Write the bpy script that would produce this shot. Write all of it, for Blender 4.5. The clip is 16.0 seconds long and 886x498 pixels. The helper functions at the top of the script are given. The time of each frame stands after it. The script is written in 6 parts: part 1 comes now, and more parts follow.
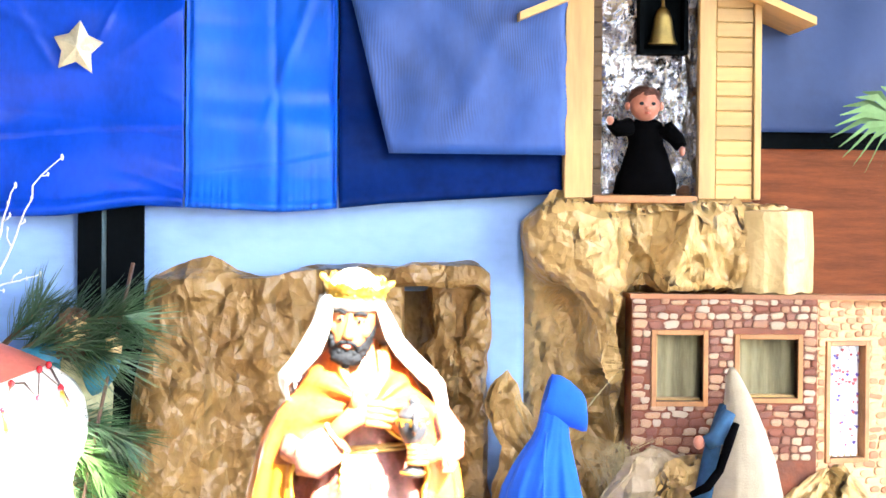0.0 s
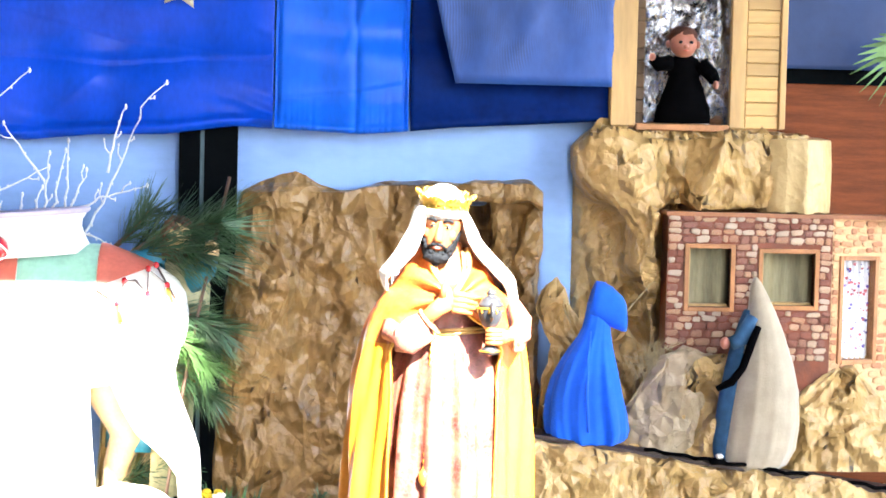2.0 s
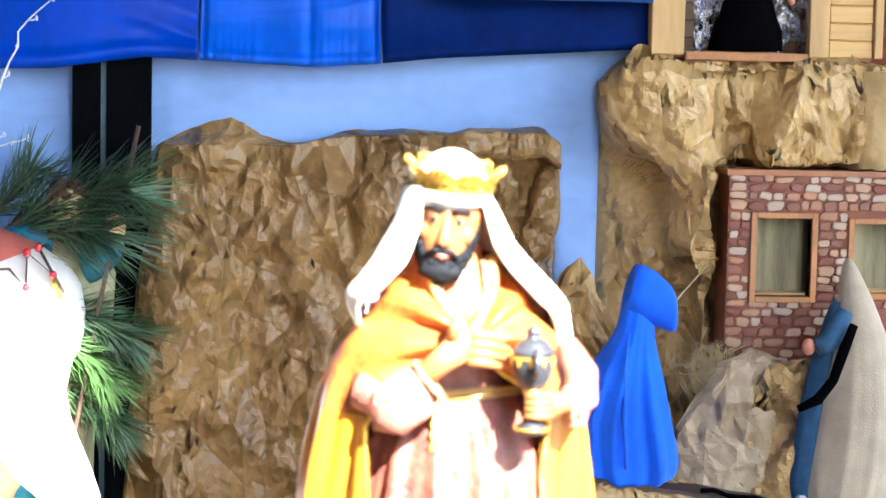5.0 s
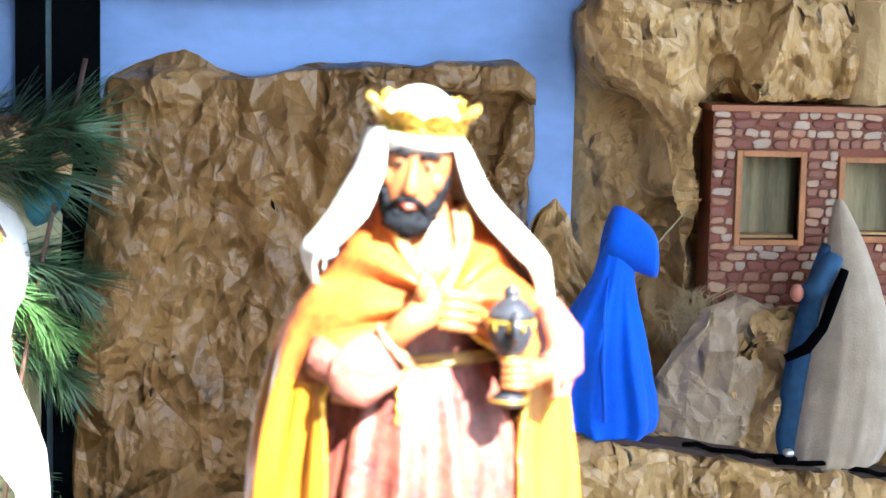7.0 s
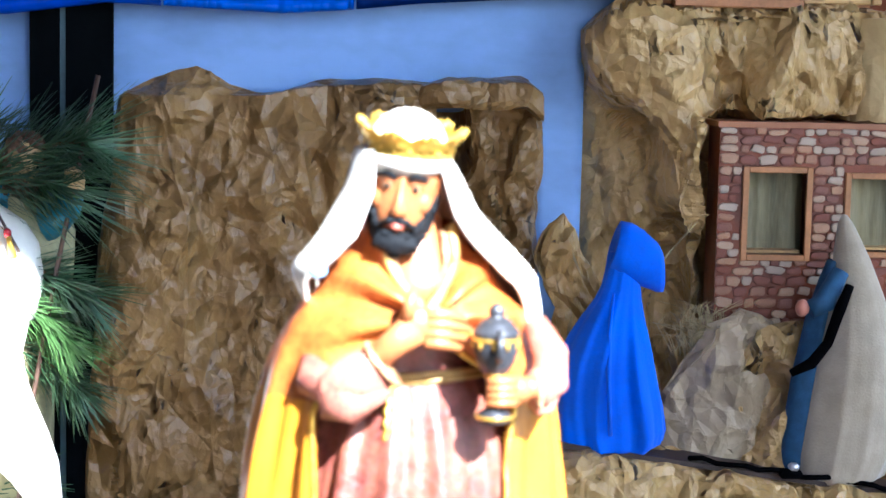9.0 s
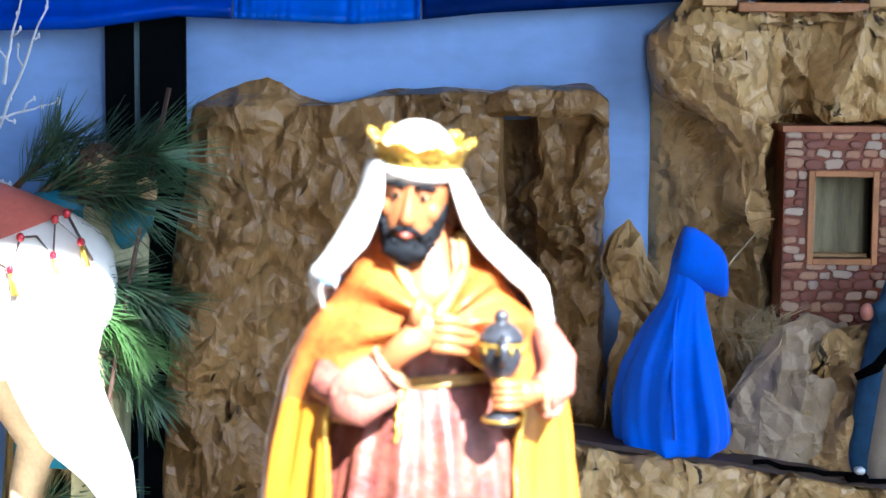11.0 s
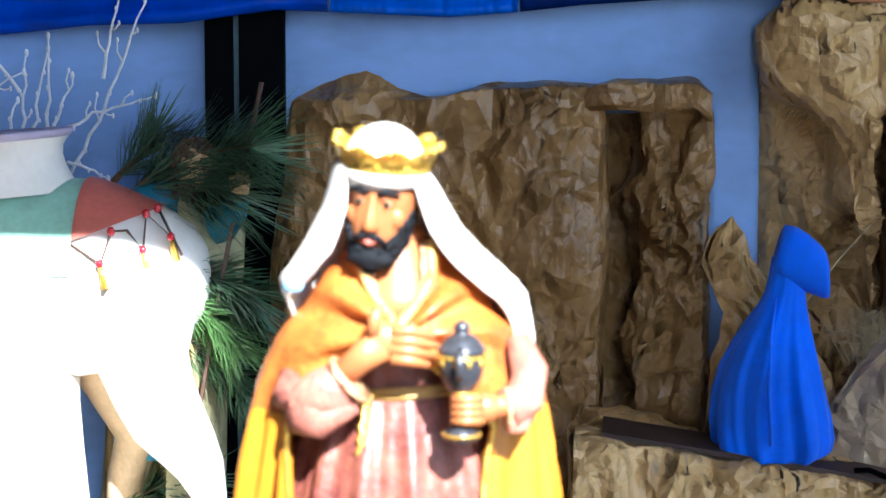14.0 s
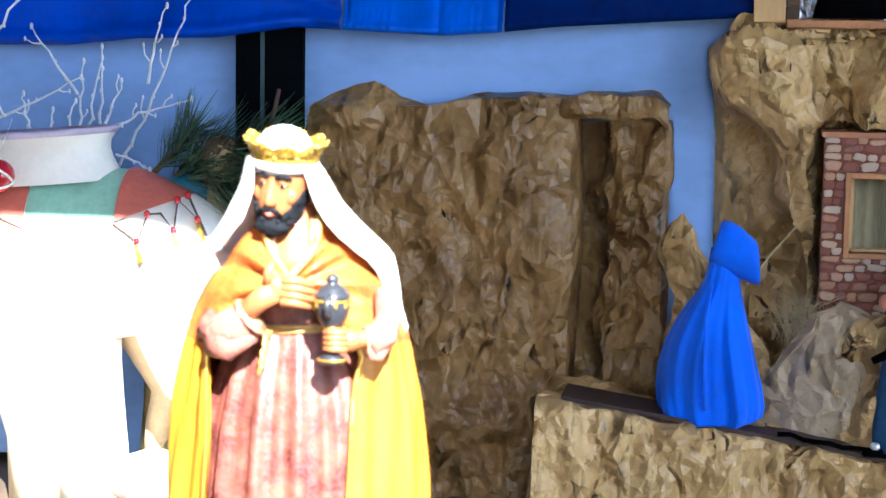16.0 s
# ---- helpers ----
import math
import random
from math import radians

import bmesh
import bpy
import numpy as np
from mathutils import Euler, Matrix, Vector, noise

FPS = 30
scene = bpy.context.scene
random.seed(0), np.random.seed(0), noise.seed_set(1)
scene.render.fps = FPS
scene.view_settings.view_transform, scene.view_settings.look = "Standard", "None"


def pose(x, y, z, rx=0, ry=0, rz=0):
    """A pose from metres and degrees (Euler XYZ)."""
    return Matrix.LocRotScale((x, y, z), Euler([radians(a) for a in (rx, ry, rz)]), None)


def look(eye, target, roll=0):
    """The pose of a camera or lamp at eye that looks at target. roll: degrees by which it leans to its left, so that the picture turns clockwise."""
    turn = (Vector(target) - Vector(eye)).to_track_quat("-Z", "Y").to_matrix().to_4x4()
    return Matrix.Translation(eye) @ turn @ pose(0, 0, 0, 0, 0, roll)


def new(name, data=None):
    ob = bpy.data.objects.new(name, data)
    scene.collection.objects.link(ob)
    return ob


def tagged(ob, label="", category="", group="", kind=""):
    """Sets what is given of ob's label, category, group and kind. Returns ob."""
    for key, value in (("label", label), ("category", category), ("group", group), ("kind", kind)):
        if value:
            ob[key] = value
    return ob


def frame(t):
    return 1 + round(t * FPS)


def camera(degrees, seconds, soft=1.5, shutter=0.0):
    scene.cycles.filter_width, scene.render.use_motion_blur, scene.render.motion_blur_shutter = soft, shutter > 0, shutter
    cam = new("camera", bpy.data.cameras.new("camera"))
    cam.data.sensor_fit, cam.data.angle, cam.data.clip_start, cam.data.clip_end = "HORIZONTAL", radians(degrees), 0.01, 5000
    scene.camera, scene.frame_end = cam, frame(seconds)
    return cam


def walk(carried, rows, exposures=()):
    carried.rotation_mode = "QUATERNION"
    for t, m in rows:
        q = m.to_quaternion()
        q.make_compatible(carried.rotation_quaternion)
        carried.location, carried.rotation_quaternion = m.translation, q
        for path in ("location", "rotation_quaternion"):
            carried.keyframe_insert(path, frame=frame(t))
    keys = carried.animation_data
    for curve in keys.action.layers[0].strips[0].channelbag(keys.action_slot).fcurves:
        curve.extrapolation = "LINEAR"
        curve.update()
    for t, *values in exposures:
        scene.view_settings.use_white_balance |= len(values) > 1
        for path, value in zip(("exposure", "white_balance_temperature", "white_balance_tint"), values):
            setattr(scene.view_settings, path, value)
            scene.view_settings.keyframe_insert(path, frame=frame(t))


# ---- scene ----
cam = camera(26.0, 16.0, soft=1.5)
cam.data.dof.use_dof, cam.data.dof.focus_distance, cam.data.dof.aperture_fstop = True, 3.05, 11.0
PATH = [
    (0, (0.3178, -3.6571, 1.0138), (0.4705, -1.6631, 0.9896), 0.52),
    (0.5, (0.2996, -3.7156, 1.0122), (0.4386, -1.7207, 0.9816), 0.74),
    (1, (0.2775, -3.6583, 1.0177), (0.4195, -1.6654, 0.9267), 1.31),
    (1.5, (0.2507, -3.8466, 1.0220), (0.3797, -1.8533, 0.9212), 1.09),
    (2, (0.2310, -4.1003, 1.0200), (0.3516, -2.1070, 0.9105), 1.41),
    (2.5, (0.2203, -4.1454, 1.0197), (0.3306, -2.1521, 0.8984), 1.07),
    (3, (0.1997, -4.1322, 1.0274), (0.3186, -2.1398, 0.9007), 0.98),
    (3.5, (0.2250, -3.5601, 1.0258), (0.3475, -1.5699, 0.8704), 0.75),
    (3.7, (0.2391, -3.3621, 1.0240), (0.3720, -1.3739, 0.8515), 0.82),
    (5.8, (0.2532, -3.0667, 1.0216), (0.4363, -1.0834, 0.8396), 1.23),
    (6, (0.2525, -3.0469, 1.0212), (0.4467, -1.0665, 0.8209), 1.16),
    (6.5, (0.2608, -3.0266, 1.0238), (0.4633, -1.0513, 0.7846), 0.95),
    (7, (0.2667, -2.9538, 1.0199), (0.4627, -0.9787, 0.7734), 1.27),
    (7.5, (0.2786, -2.9566, 1.0216), (0.4568, -0.9786, 0.7859), 0.88),
    (8, (0.2844, -2.9615, 1.0260), (0.4588, -0.9833, 0.7884), 0.93),
    (8.2, (0.2823, -2.9594, 1.0253), (0.4647, -0.9818, 0.7889), 1.02),
    (10.3, (0.3435, -3.0298, 1.0413), (0.4377, -1.0472, 0.7939), 0.87),
    (10.5, (0.3535, -3.0218, 1.0413), (0.4337, -1.0392, 0.7909), 0.57),
    (11, (0.3722, -3.0224, 1.0376), (0.4104, -1.0364, 0.8044), 0.46),
    (11.5, (0.3966, -3.0098, 1.0414), (0.3983, -1.0249, 0.7960), 0.07),
    (12, (0.4328, -2.9868, 1.0402), (0.3953, -1.0012, 0.8032), 0.13),
    (12.5, (0.4623, -2.9782, 1.0416), (0.3632, -0.9967, 0.7885), 0.62),
    (13, (0.4693, -2.9796, 1.0441), (0.3526, -0.9994, 0.7892), 0.32),
    (13.5, (0.5100, -2.9793, 1.0459), (0.3566, -0.9987, 0.8143), -0.11),
    (14, (0.5510, -2.9676, 1.0485), (0.3595, -0.9925, 0.7993), 0.12),
    (14.5, (0.6070, -3.1976, 1.0634), (0.3930, -1.2226, 0.8321), 0.87),
    (15, (0.6733, -3.2957, 1.0715), (0.4238, -1.3234, 0.8534), 0.97),
    (15.5, (0.7417, -3.3276, 1.0783), (0.4521, -1.3601, 0.8658), 1.20),
    (16, (0.8186, -3.3698, 1.0756), (0.4954, -1.4114, 0.8298), 0.90),
]
EXPOSURES = [(0.0, 4.6, 6600, 10), (2.0, 4.2, 6450, 10), (3.7, 3.9, 6250, 10), (5.8, 3.65, 5950, 10), (6.7, 3.5, 5800, 10), (7.5, 3.25, 5650, 10), (8.2, 3.2, 5480, 10), (10.3, 2.95, 5400, 10), (12.0, 2.95, 5400, 10), (12.8, 2.8, 5450, 10), (13.5, 2.6, 5550, 10), (14.5, 2.55, 5600, 10), (15.6, 2.7, 5650, 10), (16.0, 2.95, 5600, 10)]
walk(cam, [(t, look(eye, target, roll)) for t, eye, target, roll in PATH], EXPOSURES)

# world and sun: open shade under an added canopy, low sun from the front right
SUN_TO = Vector((0.42, -0.92, 0.85)).normalized()
world = bpy.data.worlds.new("sky")
scene.world = world
world.use_nodes = True
wn = world.node_tree.nodes
sky = wn.new("ShaderNodeTexSky")
sky.sky_type, sky.sun_disc = "NISHITA", False
sky.sun_elevation = math.asin(SUN_TO.z)
sky.sun_rotation = math.atan2(SUN_TO.x, SUN_TO.y)
world.node_tree.links.new(sky.outputs[0], wn["Background"].inputs[0])
wn["Background"].inputs[1].default_value = 0.11
sun = new("sun", bpy.data.lights.new("sun", "SUN"))
sun.data.energy, sun.data.angle, sun.data.color = 5.0, radians(0.5), (1.0, 0.95, 0.86)
sun.matrix_world = look(SUN_TO * 10, (0, 0, 0))


from mathutils import geometry


# ---- materials ----
def material(name, colour, rough=0.6, metal=0.0, vary=0.25, scale=30.0, fine=0.0, bump=0.0, bump_scale=120.0,
             second=None, crease=0.0, crease_scale=25.0, island=0.0, spec=0.5, sheen=0.0, stretch=(1, 1, 1), coat=0.0):
    """A surface with a base colour that varies at two scales, and fine relief."""
    m = bpy.data.materials.new(name)
    m.use_nodes = True
    nt = m.node_tree
    N, L = nt.nodes, nt.links
    bs = N["Principled BSDF"]
    bs.inputs["Roughness"].default_value, bs.inputs["Metallic"].default_value = rough, metal
    bs.inputs["Specular IOR Level"].default_value = spec
    bs.inputs["Sheen Weight"].default_value = sheen
    bs.inputs["Coat Weight"].default_value = coat
    tc, mp = N.new("ShaderNodeTexCoord"), N.new("ShaderNodeMapping")
    mp.inputs["Scale"].default_value = stretch
    L.new(tc.outputs["Object"], mp.inputs[0])
    n1, n2 = N.new("ShaderNodeTexNoise"), N.new("ShaderNodeTexNoise")
    n1.inputs["Scale"].default_value, n1.inputs["Detail"].default_value = scale, 4
    n2.inputs["Scale"].default_value, n2.inputs["Detail"].default_value = scale * 9, 3
    L.new(mp.outputs[0], n1.inputs[0]), L.new(mp.outputs[0], n2.inputs[0])
    ramp = N.new("ShaderNodeValToRGB")
    c = Vector(colour)
    dark, lite = c * (1 - vary), (Vector(second) if second else c * (1 + vary))
    ramp.color_ramp.elements[0].position, ramp.color_ramp.elements[1].position = 0.3, 0.7
    ramp.color_ramp.elements[0].color, ramp.color_ramp.elements[1].color = (*dark, 1), (*lite, 1)
    add = N.new("ShaderNodeMath")
    add.operation = "MULTIPLY_ADD"
    add.inputs[1].default_value, add.inputs[2].default_value = 0.35, -0.175
    L.new(n2.outputs[0], add.inputs[0])
    mix = N.new("ShaderNodeMath")
    L.new(n1.outputs[0], mix.inputs[0]), L.new(add.outputs[0], mix.inputs[1])
    last = mix.outputs[0]
    if island:
        oi = N.new("ShaderNodeObjectInfo")
        w = N.new("ShaderNodeMath")
        w.operation = "MULTIPLY_ADD"
        w.inputs[1].default_value, w.inputs[2].default_value = island, -island / 2
        L.new(oi.outputs["Random"], w.inputs[0])
        s = N.new("ShaderNodeMath")
        L.new(last, s.inputs[0]), L.new(w.outputs[0], s.inputs[1])
        last = s.outputs[0]
    L.new(last, ramp.inputs[0]), L.new(ramp.outputs[0], bs.inputs["Base Color"])
    height = None
    if bump:
        nb = N.new("ShaderNodeTexNoise")
        nb.inputs["Scale"].default_value, nb.inputs["Detail"].default_value = bump_scale, 5
        L.new(mp.outputs[0], nb.inputs[0])
        b = N.new("ShaderNodeBump")
        b.inputs["Strength"].default_value, b.inputs["Distance"].default_value = bump, 0.004
        L.new(nb.outputs[0], b.inputs["Height"])
        height = b
    if crease:
        # crumpled sheet: ridges and hollows with straight flanks, at three sizes, and long connected folds
        warp, wadd = N.new("ShaderNodeTexNoise"), N.new("ShaderNodeVectorMath")
        warp.inputs["Scale"].default_value, warp.inputs["Detail"].default_value = 8, 1
        sc = N.new("ShaderNodeVectorMath")
        sc.operation = "SCALE"
        sc.inputs["Scale"].default_value = 0.022
        L.new(mp.outputs[0], warp.inputs[0]), L.new(warp.outputs["Color"], sc.inputs[0])
        L.new(mp.outputs[0], wadd.inputs[0]), L.new(sc.outputs[0], wadd.inputs[1])
        for size, lift, lean in ((crease_scale, 0.60, 31), (crease_scale * 2.3, 0.58, -38), (crease_scale * 5.0, 0.46, 14)):
            turned, vo, sign, tent = N.new("ShaderNodeMapping"), N.new("ShaderNodeTexVoronoi"), N.new("ShaderNodeMath"), N.new("ShaderNodeMath")
            turned.inputs["Rotation"].default_value = (0.2, radians(lean), 0.3)
            turned.inputs["Scale"].default_value = (1.1, 1.0, 0.88)
            near = N.new("ShaderNodeTexVoronoi")
            vo.feature = "DISTANCE_TO_EDGE"
            for v in (vo, near):
                v.inputs["Scale"].default_value = size
                L.new(turned.outputs[0], v.inputs["Vector"])
            L.new(wadd.outputs[0], turned.inputs[0])
            sign.operation, tent.operation = "MULTIPLY_ADD", "MULTIPLY"
            sign.inputs[1].default_value, sign.inputs[2].default_value = 2.0, -0.85
            split = N.new("ShaderNodeSeparateColor")
            L.new(near.outputs["Color"], split.inputs[0]), L.new(split.outputs[0], sign.inputs[0])
            L.new(vo.outputs["Distance"], tent.inputs[0]), L.new(sign.outputs[0], tent.inputs[1])
            b = N.new("ShaderNodeBump")
            b.inputs["Strength"].default_value, b.inputs["Distance"].default_value = 1.0, crease * lift / size
            L.new(tent.outputs[0], b.inputs["Height"])
            if height:
                L.new(height.outputs[0], b.inputs["Normal"])
            height = b
        # long thin folds that run into one another
        for size, lift, squeeze in ((crease_scale * 0.6, 0.020, 0.5), (crease_scale * 1.9, 0.010, 0.8)):
            long, fold, b = N.new("ShaderNodeMapping"), N.new("ShaderNodeTexNoise"), N.new("ShaderNodeBump")
            long.inputs["Rotation"].default_value, long.inputs["Scale"].default_value = (0.0, 0.35, 0.0), (1.0, 1.0, squeeze)
            fold.noise_type = "RIDGED_MULTIFRACTAL"
            for key, value in (("Scale", size), ("Detail", 3.0), ("Roughness", 0.55), ("Lacunarity", 2.3), ("Offset", 1.0), ("Gain", 1.0)):
                fold.inputs[key].default_value = value
            L.new(wadd.outputs[0], long.inputs[0]), L.new(long.outputs[0], fold.inputs[0])
            b.inputs["Strength"].default_value, b.inputs["Distance"].default_value = 1.0, crease * lift * 5.0 / size
            L.new(fold.outputs[0], b.inputs["Height"]), L.new(height.outputs[0], b.inputs["Normal"])
            height = b
    if height:
        L.new(height.outputs[0], bs.inputs["Normal"])
    return m


KRAFT = material("kraft_paper", (0.212, 0.114, 0.036), 0.36, vary=0.22, scale=6, bump=0.06, bump_scale=40, crease=1.0, crease_scale=9,
                 second=(0.31, 0.183, 0.064))
KRAFT_PALE = material("pale_kraft_paper", (0.44, 0.262, 0.086), 0.34, vary=0.2, scale=6, bump=0.06, bump_scale=40, crease=1.1, crease_scale=8.5,
                      second=(0.60, 0.40, 0.165))
KRAFT_SMOOTH = material("smooth_pale_paper", (0.50, 0.34, 0.135), 0.5, vary=0.14, scale=7, bump=0.05, bump_scale=40, crease=0.28, crease_scale=9,
                        second=(0.60, 0.43, 0.20))
KRAFT_GREY = material("grey_kraft_paper", (0.33, 0.245, 0.145), 0.4, vary=0.16, scale=6, bump=0.06, bump_scale=40, crease=0.75, crease_scale=8,
                      second=(0.45, 0.34, 0.21))
SATIN = material("blue_satin", (0.0012, 0.052, 0.50), 0.38, spec=0.22, vary=0.22, scale=7, stretch=(1.6, 1, 0.8), bump=0.05, bump_scale=45)
SATIN_MID = material("bright_blue_satin", (0.004, 0.110, 0.70), 0.40, spec=0.22, vary=0.2, scale=7, stretch=(1.6, 1, 0.6), bump=0.05, bump_scale=45)
NAVY = material("navy_satin", (0.0004, 0.014, 0.115), 0.55, vary=0.3, scale=6, bump=0.1, bump_scale=40, spec=0.06)
SHEER = material("moire_voile", (0.016, 0.070, 0.30), 0.55, vary=0.25, scale=5, stretch=(1.5, 1, 0.7), bump=0.05, bump_scale=60)
def moire(m, amount):
    """Wavy watered-silk bands over a cloth's colour."""
    N, L = m.node_tree.nodes, m.node_tree.links
    bs = N["Principled BSDF"]
    was = bs.inputs["Base Color"].links[0].from_socket
    tc, wave, mx = N.new("ShaderNodeTexCoord"), N.new("ShaderNodeTexWave"), N.new("ShaderNodeMix")
    wave.inputs["Scale"].default_value, wave.inputs["Distortion"].default_value = 62, 22
    wave.inputs["Detail"].default_value, wave.inputs["Detail Scale"].default_value = 1.0, 0.16
    where, cut = N.new("ShaderNodeTexNoise"), N.new("ShaderNodeMapRange")
    where.inputs["Scale"].default_value = 8
    cut.inputs["From Min"].default_value, cut.inputs["From Max"].default_value, cut.inputs["To Max"].default_value = 0.46, 0.62, amount
    L.new(tc.outputs["Object"], where.inputs[0]), L.new(where.outputs[0], cut.inputs[0]), L.new(cut.outputs[0], mx.inputs[0])
    mx.data_type, mx.blend_type = "RGBA", "MULTIPLY"
    L.new(tc.outputs["Object"], wave.inputs[0]), L.new(was, mx.inputs[6]), L.new(wave.outputs["Color"], mx.inputs[7])
    L.new(mx.outputs[2], bs.inputs["Base Color"])


moire(SHEER, 0.38)


def scroll(m, line, size, width, amount):
    """Curling raised line work over a painted cloth."""
    N, L = m.node_tree.nodes, m.node_tree.links
    bs = N["Principled BSDF"]
    was = bs.inputs["Base Color"].links[0].from_socket
    tc, nz, ad = N.new("ShaderNodeTexCoord"), N.new("ShaderNodeTexNoise"), N.new("ShaderNodeVectorMath")
    nz.inputs["Scale"].default_value = size * 0.5
    sc = N.new("ShaderNodeVectorMath")
    sc.operation = "SCALE"
    sc.inputs["Scale"].default_value = 1.6 / size
    vo, rp, mx = N.new("ShaderNodeTexVoronoi"), N.new("ShaderNodeValToRGB"), N.new("ShaderNodeMix")
    vo.feature = "DISTANCE_TO_EDGE"
    vo.inputs["Scale"].default_value = size
    L.new(tc.outputs["Object"], nz.inputs[0]), L.new(nz.outputs["Color"], sc.inputs[0])
    L.new(tc.outputs["Object"], ad.inputs[0]), L.new(sc.outputs[0], ad.inputs[1]), L.new(ad.outputs[0], vo.inputs["Vector"])
    rp.color_ramp.elements[0].position, rp.color_ramp.elements[1].position = width * 0.5, width
    rp.color_ramp.elements[0].color, rp.color_ramp.elements[1].color = (amount, amount, amount, 1), (0, 0, 0, 1)
    L.new(vo.outputs["Distance"], rp.inputs[0])
    mx.data_type = "RGBA"
    mx.inputs[7].default_value = (*line, 1)
    L.new(rp.outputs[0], mx.inputs[0]), L.new(was, mx.inputs[6]), L.new(mx.outputs[2], bs.inputs["Base Color"])
PALE = material("pale_blue_cloth", (0.21, 0.36, 0.70), 0.6, vary=0.16, scale=3, stretch=(1, 1, 2), bump=0.12, bump_scale=30)
PALE_R = material("grey_blue_cloth", (0.007, 0.030, 0.120), 0.6, vary=0.2, scale=4, bump=0.15, bump_scale=30)
BLACK = material("black_paint", (0.002, 0.003, 0.004), 0.8, vary=0.4, scale=12, bump=0.1, spec=0.02)
REDWOOD = material("red_brown_wood", (0.15, 0.036, 0.009), 0.6, spec=0.2, vary=0.3, scale=8, stretch=(1, 1, 9), bump=0.2, bump_scale=40)
PINEWOOD = material("pale_pine_wood", (0.52, 0.32, 0.12), 0.5, vary=0.25, scale=14, stretch=(1, 1, 0.12), bump=0.15, bump_scale=60, island=0.25)
PLANK = material("pine_plank", (0.55, 0.34, 0.12), 0.5, vary=0.25, scale=14, stretch=(0.12, 1, 1), bump=0.15, bump_scale=60, island=0.35)
SHADEPLANK = material("shaded_pine_plank", (0.10, 0.05, 0.018), 0.6, vary=0.3, scale=14, stretch=(0.12, 1, 1), bump=0.15, bump_scale=60, island=0.35)
FRAMEWOOD = material("orange_wood", (0.40, 0.17, 0.06), 0.5, vary=0.25, scale=20, bump=0.1)
FOIL = material("crinkled_foil", (0.62, 0.62, 0.67), 0.27, metal=1.0, vary=0.25, scale=40, crease=0.7, crease_scale=75)
BRASS = material("brass", (0.24, 0.17, 0.06), 0.45, metal=1.0, vary=0.2, scale=30)
MORTAR = material("red_brown_plaster", (0.165, 0.030, 0.004), 0.45, vary=0.35, scale=25, bump=0.4, bump_scale=120)
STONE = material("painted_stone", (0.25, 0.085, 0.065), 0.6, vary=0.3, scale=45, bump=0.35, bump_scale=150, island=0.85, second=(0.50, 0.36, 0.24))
# lit version of STONE: the light on the bay is put into its colour
STONE_LIT = material("lit_painted_stone", (0.52, 0.22, 0.10), 0.6, vary=0.25, scale=40, bump=0.35, bump_scale=150, island=0.7, second=(0.66, 0.40, 0.20))
def shades(m, *stops):
    """More colour stops for a material's ramp."""
    ramp = [n for n in m.node_tree.nodes if n.bl_idname == "ShaderNodeValToRGB"][0].color_ramp
    while len(ramp.elements) > 2:
        ramp.elements.remove(ramp.elements[1])
    for i, c in enumerate(stops[1:-1], 1):
        ramp.elements.new(0.15 + 0.7 * i / (len(stops) - 1)).color = (*c, 1)
    ramp.elements[0].position, ramp.elements[-1].position = 0.15, 0.85
    ramp.elements[0].color, ramp.elements[-1].color = (*stops[0], 1), (*stops[-1], 1)


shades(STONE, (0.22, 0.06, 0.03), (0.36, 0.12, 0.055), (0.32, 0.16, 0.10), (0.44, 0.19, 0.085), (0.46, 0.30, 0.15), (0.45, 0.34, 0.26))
TERRA = material("terracotta_board", (0.34, 0.135, 0.06), 0.6, vary=0.2, scale=12, bump=0.2)
OLIVE = material("olive_curtain", (0.26, 0.23, 0.13), 0.7, vary=0.3, scale=14, stretch=(3, 1, 0.4))
FLORAL = material("floral_cotton", (0.75, 0.75, 0.78), 0.7, vary=0.1, scale=30)
WHITE = material("white_glaze", (0.80, 0.78, 0.72), 0.4, vary=0.08, scale=10, bump=0.06, bump_scale=60)
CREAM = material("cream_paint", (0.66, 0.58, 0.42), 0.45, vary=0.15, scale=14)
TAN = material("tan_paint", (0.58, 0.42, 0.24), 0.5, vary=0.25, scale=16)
MINT = material("mint_green_paint", (0.30, 0.56, 0.44), 0.45, vary=0.2, scale=12)
CORAL = material("coral_red_paint", (0.50, 0.13, 0.09), 0.45, vary=0.2, scale=14)
LILAC = material("lilac_paint", (0.50, 0.45, 0.60), 0.45, vary=0.15, scale=14)
RED = material("red_gloss", (0.45, 0.012, 0.02), 0.12, vary=0.2, scale=20, coat=0.6)
SILVER = material("silver_glitter", (0.75, 0.75, 0.75), 0.35, metal=0.6, vary=0.2, scale=200)
TWIG = material("white_sprayed_twig", (0.74, 0.76, 0.80), 0.6, vary=0.15, scale=60, bump=0.3)
NEEDLE = material("pine_needle", (0.030, 0.085, 0.045), 0.45, vary=0.4, scale=12, second=(0.065, 0.15, 0.065))
NEEDLE_PALE = material("fresh_pine_needle", (0.09, 0.205, 0.055), 0.45, vary=0.3, scale=12)
BARK = material("pine_bark", (0.20, 0.12, 0.06), 0.8, vary=0.3, scale=60, bump=0.5)
SKIN = material("painted_skin", (0.36, 0.125, 0.042), 0.4, vary=0.14, scale=18)
SKIN_PALE = material("pale_painted_skin", (0.54, 0.37, 0.19), 0.45, vary=0.12, scale=18)
DOLLSKIN = material("pink_vinyl", (0.44, 0.17, 0.115), 0.4, vary=0.12, scale=20)
BEARD = material("black_resin", (0.006, 0.0075, 0.010), 0.8, spec=0.2, vary=0.3, scale=90, bump=0.7, bump_scale=160)
